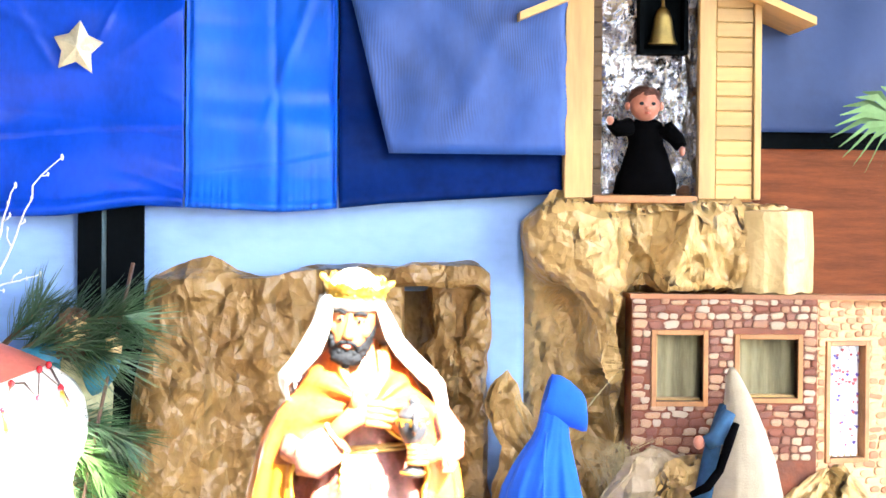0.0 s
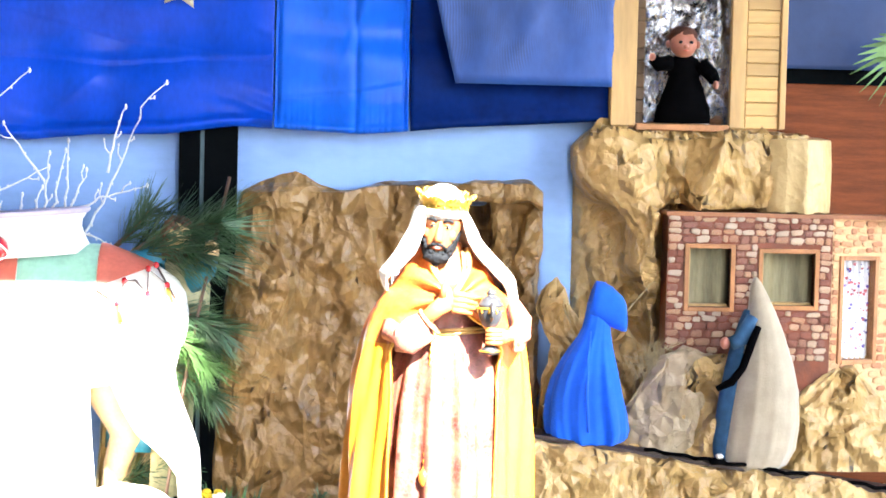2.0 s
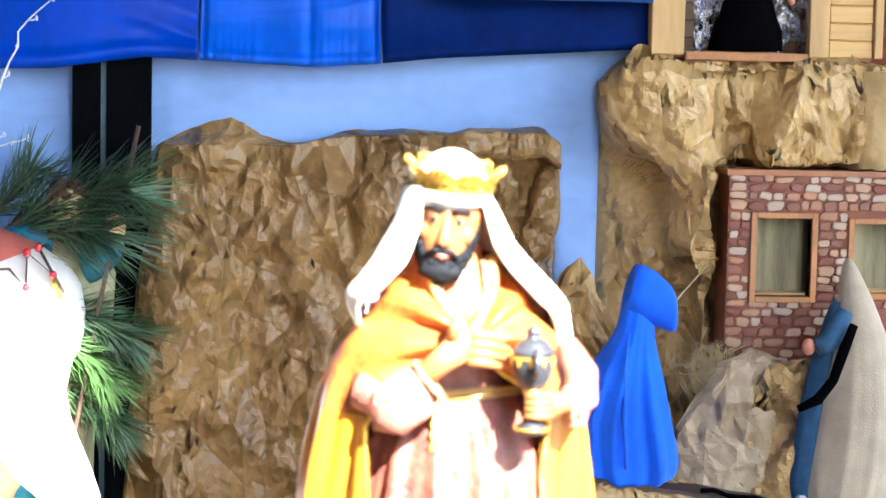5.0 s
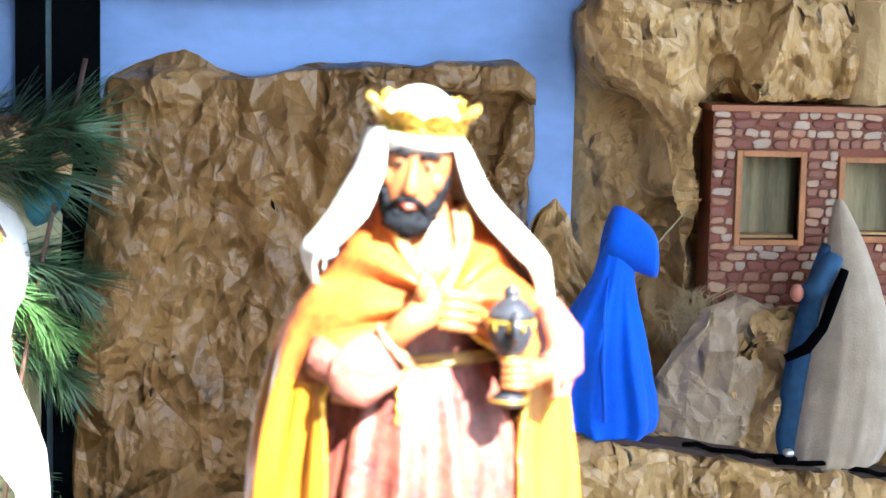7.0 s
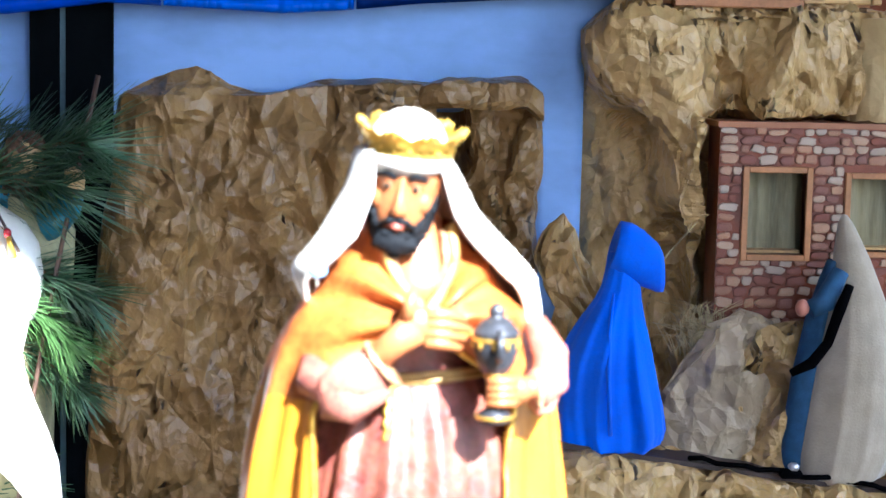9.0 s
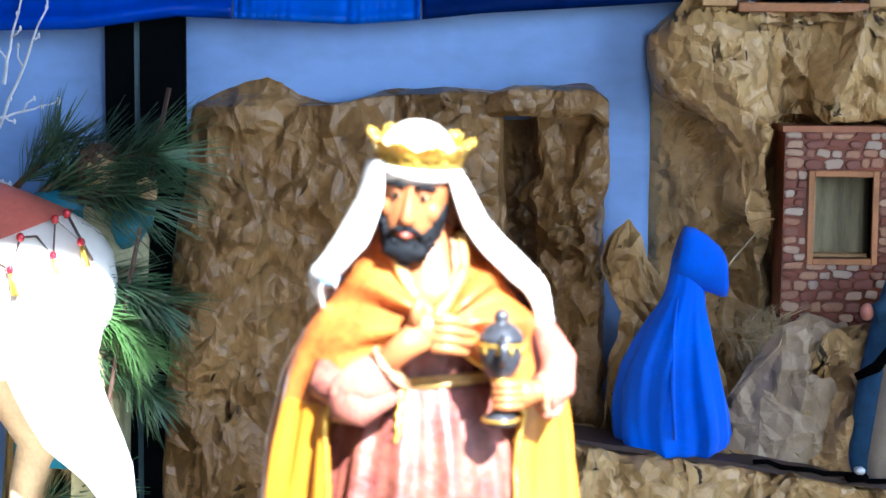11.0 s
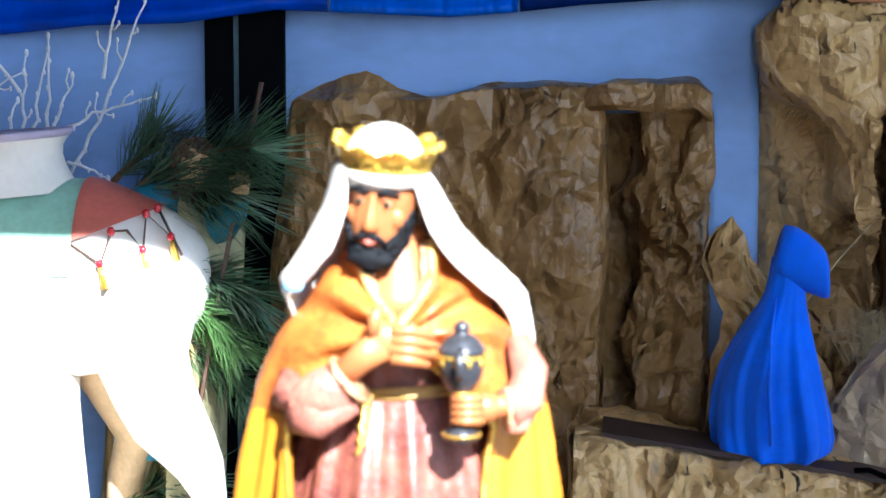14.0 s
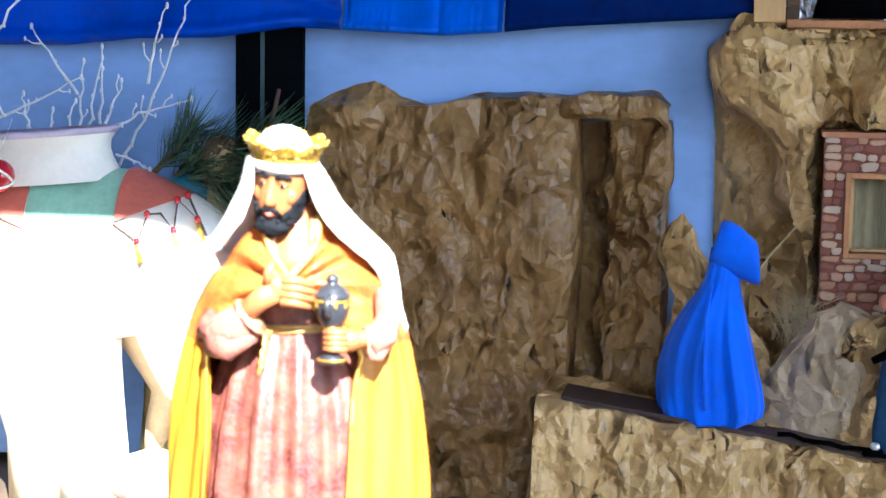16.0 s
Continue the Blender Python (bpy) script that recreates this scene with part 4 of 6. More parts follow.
    def lay(xa, xb, wlist, z_lo, where, meshes, parent):
        z = z_lo
        while z < z1 - 0.008:
            hh = min(rng.uniform(0.0115, 0.0175), z1 - z)
            spans, x = [], xa
            for a, b, c, e in sorted(w for w in wlist if w[2] - 0.012 < z + hh / 2 < w[3] + 0.012):
                spans.append((x, a - 0.010))
                x = b + 0.010
            spans.append((x, xb))
            for lo, hi in spans:
                cuts = [lo]
                while cuts[-1] < hi - 0.010:
                    cuts.append(min(hi, cuts[-1] + rng.uniform(0.013, 0.033)))
                for p, q in zip(cuts, cuts[1:]):
                    ob = new("stone", rng.choice(meshes))
                    ob.matrix_world = where @ pose((p + q) / 2, 0, z + hh / 2 + rng.uniform(-0.0015, 0.0015), 0, rng.uniform(-8, 8), 0) @ Matrix.Diagonal(((q - p) * rng.uniform(0.88, 0.96), rng.uniform(0.002, 0.0045), hh * rng.uniform(0.82, 0.94), 1))
                    ob.parent = parent
            z += hh
    lay(x0, x1, wins, 0.595, Matrix.Translation((0, f, 0)), kinds, front)
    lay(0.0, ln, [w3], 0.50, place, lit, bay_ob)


stone_house()


# ---- dolls on the ledge ----
def ring_at(cx, cy, z, rx, ry, fold=0.0, n=7, ph=0.0, seg=48, tilt=0.0):
    out = []
    for j in range(seg):
        a = math.tau * j / seg
        k = 1 + fold * math.sin(n * a + ph) + 0.5 * fold * math.sin((2 * n + 1) * a + 2.1 * ph)
        out.append((cx + rx * k * math.cos(a), cy + ry * k * math.sin(a), z + tilt * math.cos(a)))
    return out


def draped(form, mat, table, x, y, z, depth, fold, seed, seg=120):
    """A cloth form from (height, one edge, other edge), with soft uneven folds that run down it."""
    E = np.array(table)
    rings = []
    for h in np.unique(np.concatenate([E[:, 0], np.linspace(E[0, 0], E[-1, 0], 34)])):
        a, b = (float(np.interp(h, E[:, 0], E[:, i])) for i in (1, 2))
        c, w = (a + b) / 2, (b - a) / 2
        low = max(0.15, 1 - (h - E[0, 0]) / (E[-1, 0] - E[0, 0]))
        ring = []
        for j in range(seg):
            g = math.tau * j / seg
            n = noise.noise(Vector((math.cos(g) * 1.9, math.sin(g) * 1.9 + seed, h * 2.2))) + 0.55 * noise.noise(Vector((math.cos(g) * 4.6, math.sin(g) * 4.6 + seed, h * 3.0)))
            k = 1 + fold * low * (n + 0.25 * abs(n))
            ring.append((x + c + w * (1 + (k - 1) * 0.35) * math.cos(g), y + min(depth, w * 0.8 + 0.004) * k * math.sin(g), z + h))
        rings.append(ring)
    form.loft(rings, mat)


def blue_doll(x, y, z):
    d = Form()
    draped(d, ROYAL, [(0.0, -0.078, 0.058), (0.006, -0.088, 0.068), (0.025, -0.095, 0.072), (0.06, -0.098, 0.068), (0.10, -0.096, 0.059), (0.14, -0.088, 0.050), (0.18, -0.072, 0.041), (0.21, -0.056, 0.034), (0.235, -0.040, 0.029), (0.256, -0.031, 0.027), (0.280, -0.026, 0.026), (0.31, -0.022, 0.022)],
           x, y, z, 0.055, 0.50, 4.0)
    # the seam down the cloak
    d.tube([(x - 0.018, y - 0.030, z + 0.25), (x - 0.026, y - 0.048, z + 0.19), (x - 0.027, y - 0.060, z + 0.11), (x - 0.022, y - 0.061, z + 0.03)], [0.002, 0.003, 0.0035, 0.003], ROYAL, 8)
    # hood: open to one side, tipped forward, with a raised corner behind
    tip = Euler((0, radians(14), 0)).to_matrix()
    shell = []
    for q, (p, r, lift) in enumerate(((-0.038, 0.016, 0.008), (-0.043, 0.034, 0.008), (-0.041, 0.042, 0.007), (-0.024, 0.046, 0.004), (-0.002, 0.047, 0.0), (0.018, 0.046, -0.003), (0.036, 0.043, -0.008), (0.046, 0.037, -0.012), (0.042, 0.031, -0.010), (0.012, 0.026, 0.0))):
        ring = []
        for k in range(40):
            a = math.tau * k / 40
            g = 1 + 0.05 * math.sin(3 * a + 0.7 * q) + (0.06 * max(0, math.cos(a)) ** 4 if q < 4 else 0)
            ring.append(Vector((x + 0.020, y, z + 0.304)) + 0.90 * tip @ Vector((p - 0.012 * math.cos(a) * (q > 4), r * 0.80 * g * math.sin(a), lift + r * g * math.cos(a))))
        shell.append(ring)
    d.loft(shell, ROYAL)
    d.ball((x + 0.030, y, z + 0.288), (0.020, 0.024, 0.028), DOLLSKIN, seg=14, rows=10)
    d.v = [(x + (p[0] - x) * 0.95, p[1], z + (p[2] - z) * 0.89) for p in d.v]
    solid("doll", d, label="kneeling doll wrapped in a hooded royal blue felt cloak", category="doll")


blue_doll(0.768, -0.345, ledge_top(0.768) + 0.006)


def grey_doll(x, y, z):
    d = Form()
    draped(d, GREYWOOL, [(0.0, -0.056, 0.060), (0.008, -0.062, 0.074), (0.04, -0.062, 0.092), (0.09, -0.055, 0.099), (0.16, -0.044, 0.096), (0.22, -0.032, 0.083), (0.28, -0.021, 0.063), (0.33, -0.015, 0.042), (0.365, -0.012, 0.024), (0.388, -0.009, 0.011), (0.398, -0.004, 0.003)],
           x, y, z, 0.055, 0.11, 9.0)
    draped(d, DENIM, [(0.0, -0.082, -0.035), (0.08, -0.078, -0.03), (0.16, -0.068, -0.02), (0.24, -0.052, -0.01), (0.30, -0.034, 0.0), (0.33, -0.022, 0.004)], x, y + 0.004, z, 0.032, 0.15, 12.0, 48)
    d.tube([(x - 0.012, y - 0.030, z + 0.318), (x - 0.038, y - 0.040, z + 0.272), (x - 0.058, y - 0.040, z + 0.262)], [0.013, 0.017, 0.014], DENIM, 12)
    d.ball((x - 0.070, y - 0.040, z + 0.264), (0.011, 0.009, 0.013), DOLLSKIN, seg=10, rows=6)
    d.tube([(x - 0.004, y - 0.052, z + 0.300), (x - 0.020, y - 0.060, z + 0.265), (x - 0.036, y - 0.060, z + 0.215), (x - 0.058, y - 0.058, z + 0.185), (x - 0.088, y - 0.056, z + 0.170)], [0.007, 0.009, 0.008, 0.009, 0.006], BLACKCLOTH, 8)
    d.v = [(x + (p[0] - x) * 0.95, p[1], z + (p[2] - z) * 0.95) for p in d.v]
    solid("doll", d, label="hooded doll in a grey wool cloak over a blue robe", category="doll")


grey_doll(1.082, -0.345, ledge_top(1.082) + 0.006)


# ---- king ----
def king():
    """Painted statue, facing -y in its own frame."""
    k = Form()
    S = 64

    def ring(z, rx, ry, cx=0.0, cy=0.0, fold=0.0, n=9, ph=0.0):
        out = []
        for j in range(S * 2):
            a = math.pi * j / S
            w = math.sin(n * a + ph + 0.8 * math.sin(3 * a))
            g = 1 + fold * (abs(w) ** 0.7 * (1 if w > 0 else -1)) + 0.5 * fold * math.sin((n * 2 + 3) * a - ph)
            out.append((cx + rx * g * math.cos(a), cy + ry * g * math.sin(a), z))
        return out
    # robe and belt
    k.loft([ring(z, rx, ry, 0.026, cy, fo, 13, z * 3) for z, rx, ry, cy, fo in ((-0.11, 0.142, 0.136, 0, 0.06), (-0.05, 0.138, 0.130, 0, 0.06), (0.0, 0.134, 0.126, 0, 0.06), (0.06, 0.130, 0.121, 0, 0.06), (0.12, 0.125, 0.115, 0, 0.055), (0.18, 0.118, 0.107, 0, 0.05), (0.24, 0.104, 0.096, 0, 0.04), (0.285, 0.084, 0.076, 0, 0.022),
                                                                       (0.302, 0.078, 0.066, 0, 0.01), (0.32, 0.080, 0.068, 0, 0.012), (0.36, 0.080, 0.066, 0, 0.0), (0.395, 0.062, 0.052, 0, 0.0), (0.425, 0.036, 0.034, -0.006, 0.0))], ROSE)
    for q in range(2):
        k.tube([(0.034 + 0.081 * math.cos(a), -0.071 * math.sin(a), 0.300 + 0.006 * q + 0.003 * math.sin(a * 2)) for a in (math.pi * j / 20 for j in range(21))], 0.0032, EDGE, 8)
    cord = [(-0.004, -0.070, 0.302), (-0.008, -0.084, 0.26), (-0.014, -0.100, 0.17), (-0.02, -0.112, 0.06)]
    for q in range(2):
        k.tube([Vector(along(cord, i / 40)) + Vector((0.0028 * math.sin(i * 1.6 + 3.14 * q), 0, 0)) for i in range(41)], 0.0032, GOLD, 6)
    k.ball((-0.021, -0.114, 0.055), (0.010, 0.010, 0.016), GOLD, seg=12, rows=8)

    # cloak: one open shell, closed across the chest, open above and below
    tab = [(-0.11, 0.174, 0.132, 0.014, 38, 27), (0.0, 0.169, 0.128, 0.012, 38, 27), (0.10, 0.165, 0.124, 0.010, 39, 28), (0.185, 0.158, 0.116, 0.008, 40, 31), (0.24, 0.151, 0.110, 0.006, 42, 36), (0.27, 0.146, 0.105, 0.004, 44, 40), (0.30, 0.140, 0.099, 0.002, 40, 36), (0.325, 0.131, 0.093, 0.001, 30, 18),
           (0.345, 0.121, 0.089, 0.0, 10, 8), (0.362, 0.110, 0.085, -0.001, 1, 1), (0.376, 0.094, 0.080, -0.002, 3, 3), (0.395, 0.083, 0.073, -0.002, 15, 16), (0.412, 0.070, 0.064, 0.0, 26, 27), (0.428, 0.055, 0.054, 0.0, 36, 36), (0.445, 0.044, 0.046, 0.0, 46, 46)]
    T = np.array(tab)
    zs = np.unique(np.concatenate([T[:, 0], np.linspace(-0.11, 0.445, 72)]))
    outer, lining = [], []
    n = 150
    for z in zs:
        rx, ry, cy, gl, gr = (float(np.interp(z, T[:, 0], T[:, i])) for i in range(1, 6))
        o, l = [], []
        for j in range(n + 1):
            a = radians(-90 + gr) + radians(360 - gl - gr) * j / n
            low = min(1, max(0, (0.36 - z) / 0.14))
            w = math.sin(11 * a + z * 5 + 0.7 * math.sin(4 * a))
            g = 1 + 0.040 * low * (abs(w) ** 0.6 * (1 if w > 0 else -1)) + 0.020 * low * math.sin(25 * a - z * 14 + 1)
            x, y = 0.025 + rx * g * math.cos(a), cy + ry * g * math.sin(a)
            # pleats that gather at the hand
            if y < 0.02:
                th = math.atan2(z - 0.362, abs(x - 0.032) + 0.004)
                d = math.hypot(z - 0.362, x - 0.032)
                s = math.sin(11 * th + (0.6 if x > 0.03 else 2.2) + 6 * d)
                y -= 0.0155 * abs(s) ** 0.8 * (1 if s > 0 else -1) * min(1, d / 0.03) * max(0, 1 - d / 0.16) * (1 - low * 0.5)
            o.append((x, y, z))
            l.append((0.025 + (x - 0.025) * 0.955, cy + (y - cy) * 0.94, z))
        outer.append(o)
        lining.append(l)
    hem_row = int(np.searchsorted(zs, 0.275))
    k.loft(outer[:hem_row + 1], OCHRE, closed=False)
    k.loft(outer[hem_row:], ORANGE, closed=False)
    k.loft(lining, OCHRE, closed=False)
    k.loft([outer[0], lining[0]], ORANGE, closed=False)
    split = int(np.searchsorted(zs, 0.362))
    for e in (0, n):
        k.tube([o[e] for o in outer[:split]], 0.0028, GOLD, 8)
        k.tube([(o[e][0], o[e][1] - 0.001, o[e][2]) for o in outer[split:]], 0.0050, EDGE, 8)
        k.tube([(0.025 + (o[e][0] - 0.025) * 0.80, o[e][1] + 0.002, o[e][2] - 0.004) for o in outer[split:]], 0.0046, TRIM, 8)
        k.tube([(0.025 + (o[e][0] - 0.025) * 1.10, o[e][1] + 0.001, o[e][2] + 0.002) for o in outer[split + 3:]], 0.0026, GOLD, 8)
    # throat
    k.loft([ring(z, rx, ry, 0.026, cy) for z, rx, ry, cy in ((0.372, 0.050, 0.066, -0.004), (0.395, 0.050, 0.060, -0.004), (0.415, 0.042, 0.050, -0.004), (0.435, 0.030, 0.036, -0.006), (0.455, 0.025, 0.030, -0.010))], SKIN)
    # sleeve and hand on the chest
    k.tube([(-0.070, -0.030, 0.325), (-0.074, -0.066, 0.300), (-0.062, -0.092, 0.296), (-0.044, -0.104, 0.308), (-0.020, -0.109, 0.322)], [0.016, 0.021, 0.022, 0.025, 0.023], PINK, 20, 0.75)
    k.tube([(-0.074, -0.098, 0.285), (-0.050, -0.108, 0.286), (-0.014, -0.112, 0.305)], [0.014, 0.020, 0.012], PINK, 14, 0.6)
    k.tube([(-0.020, -0.109, 0.322), (-0.0165, -0.110, 0.325)], [0.0275, 0.027], TRIM, 20, 0.75)
    k.tube([(-0.026, -0.110, 0.328), (-0.006, -0.113, 0.346), (0.012, -0.112, 0.358)], [0.013, 0.014, 0.016], SKIN, 14, 0.75)
    k.ball((0.014, -0.110, 0.360), (0.021, 0.011, 0.018), SKIN, (0, -20, 0), 18, 12)
    for q in range(4):
        k.tube([(0.020, -0.115, 0.371 - 0.0085 * q), (0.040, -0.114, 0.371 - 0.0095 * q), (0.064 - 0.004 * abs(q - 1), -0.106, 0.364 - 0.0090 * q)], [0.0062, 0.0056, 0.0036], SKIN, 10)
    k.tube([(0.004, -0.114, 0.366), (0.005, -0.116, 0.382), (0.010, -0.112, 0.396)], [0.0075, 0.0062, 0.0038], SKIN, 10)
    # sleeve and hand that hold the jar
    arm_from = len(k.v)
    k.tube([(0.128, -0.030, 0.320), (0.142, -0.062, 0.285), (0.134, -0.092, 0.258), (0.112, -0.112, 0.248)], [0.016, 0.023, 0.026, 0.025], PINK, 20, 0.8)
    k.tube([(0.136, -0.090, 0.240), (0.126, -0.104, 0.228), (0.112, -0.110, 0.226)], [0.014, 0.016, 0.010], PINK, 14, 0.6)
    k.tube([(0.112, -0.112, 0.248), (0.1085, -0.113, 0.248)], [0.0265, 0.026], TRIM, 20, 0.8)
    k.tube([(0.112, -0.112, 0.252), (0.092, -0.124, 0.253)], [0.014, 0.015], SKIN, 14)
    k.ball((0.082, -0.128, 0.252), (0.022, 0.017, 0.019), SKIN, (0, 0, 10), 18, 12)
    for q in range(4):
        k.tube([(0.080, -0.140, 0.266 - 0.009 * q), (0.060, -0.150, 0.267 - 0.009 * q), (0.043, -0.144, 0.266 - 0.009 * q)], [0.0064, 0.006, 0.0046], SKIN, 10)
    jar = ((0.214, 0.0205), (0.218, 0.0225), (0.224, 0.020), (0.229, 0.013), (0.236, 0.0095), (0.262, 0.0095), (0.268, 0.013), (0.272, 0.011), (0.277, 0.017), (0.288, 0.0235), (0.302, 0.0275), (0.314, 0.0285), (0.321, 0.027), (0.324, 0.0295), (0.327, 0.0285),
           (0.331, 0.0245), (0.336, 0.0215), (0.340, 0.0175), (0.343, 0.0120), (0.346, 0.0085), (0.349, 0.0100), (0.353, 0.0105), (0.357, 0.0080), (0.361, 0.0030))
    k.loft([[(0.055 + r * (1 + 0.03 * math.sin(8 * a)) * math.cos(a), -0.132 + r * math.sin(a), z) for a in (math.tau * j / 32 for j in range(32))] for z, r in jar], PEWTER)
    for zz, rr in ((0.3175, 0.0290), (0.2725, 0.0125), (0.2205, 0.0225)):
        k.tube([(0.055 + rr * math.cos(a), -0.132 + rr * math.sin(a), zz) for a in (math.tau * j / 24 for j in range(25))], 0.0022, GOLD, 6)
    for j in range(10):
        a = math.tau * j / 10
        k.ball((0.055 + 0.0285 * math.cos(a), -0.132 + 0.0285 * math.sin(a), 0.311), (0.003, 0.003, 0.0055), GOLD, seg=7, rows=5)
    k.tube([(0.053, -0.156, 0.328), (0.052, -0.174, 0.322), (0.051, -0.176, 0.304), (0.052, -0.158, 0.292)], [0.004, 0.0048, 0.0048, 0.0036], PEWTER, 10)

    for i in range(arm_from, len(k.v)):
        x, y, z = k.v[i]
        k.v[i] = (0.106 + 0.76 * (x - 0.082), -0.122 + 0.76 * (y + 0.128), 0.300 + 0.76 * (z - 0.252))
    # head, turned and bowed
    neck_from = len(k.v)
    hx, hy, hz = 0.010, -0.038, 0.476
    rows = []
    for z, w, d, f in ((0.524, 0.020, 0.026, 0.020), (0.514, 0.030, 0.034, 0.030), (0.502, 0.0335, 0.036, 0.0340), (0.494, 0.034, 0.036, 0.0335), (0.486, 0.0335, 0.036, 0.0325), (0.476, 0.0325, 0.035, 0.0335), (0.464, 0.030, 0.033, 0.0325), (0.452, 0.027, 0.030, 0.0325), (0.442, 0.022, 0.027, 0.0305), (0.434, 0.014, 0.02, 0.026)):
        rows.append([(hx + w * math.cos(a), hy + (d if math.sin(a) > 0 else f) * math.sin(a), z) for a in (math.tau * j / 36 for j in range(36))])
    k.loft(rows, SKIN)
    k.loft([[(hx + w * math.cos(a), hy - 0.031 - d * max(0, math.sin(a)), z) for a in (math.pi * j / 10 for j in range(11))] for z, w, d in ((0.502, 0.0045, 0.003), (0.492, 0.0042, 0.006), (0.480, 0.0055, 0.0105), (0.470, 0.0080, 0.0155), (0.465, 0.0085, 0.0130), (0.462, 0.006, 0.004))], SKIN, closed=False)
    for sx in (-1, 1):
        k.ball((hx + sx * 0.0135, hy - 0.0290, 0.4905), (0.0052, 0.0034, 0.0021), TAN, (0, 0, sx * 18), 12, 8)
        k.ball((hx + sx * 0.0135, hy - 0.0322, 0.4900), (0.0026, 0.0014, 0.0024), BEARD, seg=8, rows=6)
        k.tube([(hx + sx * 0.0075, hy - 0.0325, 0.4935), (hx + sx * 0.0135, hy - 0.0330, 0.4948), (hx + sx * 0.0205, hy - 0.0275, 0.4915)], [0.0010, 0.0016, 0.0010], SKIN, 8)
        k.tube([(hx + sx * 0.0050, hy - 0.0345, 0.4990), (hx + sx * 0.0140, hy - 0.0345, 0.5030), (hx + sx * 0.0245, hy - 0.0270, 0.4995)], [0.0018, 0.0027, 0.0014], BEARD, 8)
        k.ball((hx + sx * 0.0165, hy - 0.0205, 0.4755), (0.0125, 0.0068, 0.0120), SKIN, seg=20, rows=14)
        k.tube([(hx + sx * 0.0005, hy - 0.0405, 0.4605), (hx + sx * 0.009, hy - 0.0375, 0.4590), (hx + sx * 0.0165, hy - 0.0310, 0.4510)], [0.0022, 0.0030, 0.0028], BEARD, 8)
    rng = random.Random(3)
    for j in range(330):
        a = radians(rng.uniform(-108, 108))
        t = rng.random()
        f = max(0, math.cos(a))
        side = min(1, abs(a) / radians(75))
        hi = 0.446 + 0.050 * max(0, side - 0.28) ** 1.2
        lo = 0.421 + 0.022 * side
        z = lo + (hi - lo) * t
        r = (0.0335 - 0.006 * (1 - t)) * (1 - 0.05 * side)
        q = rng.uniform(0.0028, 0.0046)
        k.ball((hx + r * math.sin(a), hy + 0.001 - r * math.cos(a) * 1.04, z), (q, q, q * 1.15), BEARD, seg=6, rows=4)
    k.ball((hx, hy - 0.020, 0.436), (0.024, 0.018, 0.013), BEARD, seg=16, rows=10, bumpy=0.3)
    k.tube([(hx - 0.0085, hy - 0.0345, 0.4545), (hx, hy - 0.0375, 0.4535), (hx + 0.0085, hy - 0.0345, 0.4545)], [0.0018, 0.0036, 0.0018], CORAL, 8)
    # white cap and crown
    k.ball((hx - 0.002, -0.034, 0.520), (0.039, 0.042, 0.040), WHITE, seg=28, rows=14)
    k.loft([ring(z, rx, ry, hx, -0.035) for z, rx, ry in ((0.507, 0.0390, 0.0415), (0.511, 0.0425, 0.0455), (0.518, 0.0425, 0.0455), (0.522, 0.040, 0.043))], WHITE, caps=False)
    band = []
    for z, r in ((0.516, 0.0400), (0.517, 0.0425), (0.520, 0.0430), (0.522, 0.0418), (0.529, 0.0418), (0.531, 0.0432), (0.534, 0.0432), (0.536, 0.0440)):
        band.append([(hx + r * math.cos(a), -0.034 + r * 1.06 * math.sin(a), z) for a in (math.tau * j / 144 for j in range(144))])
    up = []
    for j in range(144):
        a = math.tau * j / 144
        w = abs(math.sin(4.5 * a + 0.4)) ** 0.7
        up.append((hx + (0.0455 + 0.0065 * w) * math.cos(a), -0.034 + (0.048 + 0.0072 * w) * math.sin(a), 0.537 + 0.008 * w))
    k.loft(band + [up, [(hx + (x - hx) * 0.95, (y + 0.034) * 0.95 - 0.034, z - 0.001) for x, y, z in up], [(hx + (x - hx) * 0.9, (y + 0.034) * 0.9 - 0.034, 0.53) for x, y, z in up]], GOLD, caps=False)
    for j in range(9):
        a = (math.pi / 2 + math.pi * j - 0.4) / 4.5
        c, s = math.cos(a), math.sin(a)
        k.ball((hx + 0.0525 * c, -0.034 + 0.055 * s, 0.5445), 0.0026, GOLD, seg=8, rows=6)
        k.ball((hx + 0.0475 * c, -0.034 + 0.050 * s, 0.5405), (0.0042, 0.0042, 0.005), GOLD, seg=8, rows=6)
        for e in (-0.13, 0.13):
            k.ball((hx + 0.0515 * math.cos(a + e), -0.034 + 0.054 * math.sin(a + e), 0.5425), 0.0030, GOLD, seg=7, rows=5)
        for e in (0.0, 0.35):
            k.ball((hx + 0.0422 * math.cos(a + e), -0.034 + 0.0448 * math.sin(a + e), 0.5255), 0.0026, GOLD, seg=7, rows=5)
    for i in range(neck_from, len(k.v)):
        x, y, z = k.v[i]
        p = Matrix.Rotation(radians(-14), 3, "Z") @ Vector((x - hx, y + 0.030, z - 0.46))
        p = Matrix.Rotation(radians(5), 3, "Y") @ (Matrix.Rotation(radians(8), 3, "X") @ p)
        k.v[i] = (p.x + hx, p.y - 0.030, p.z + 0.46)
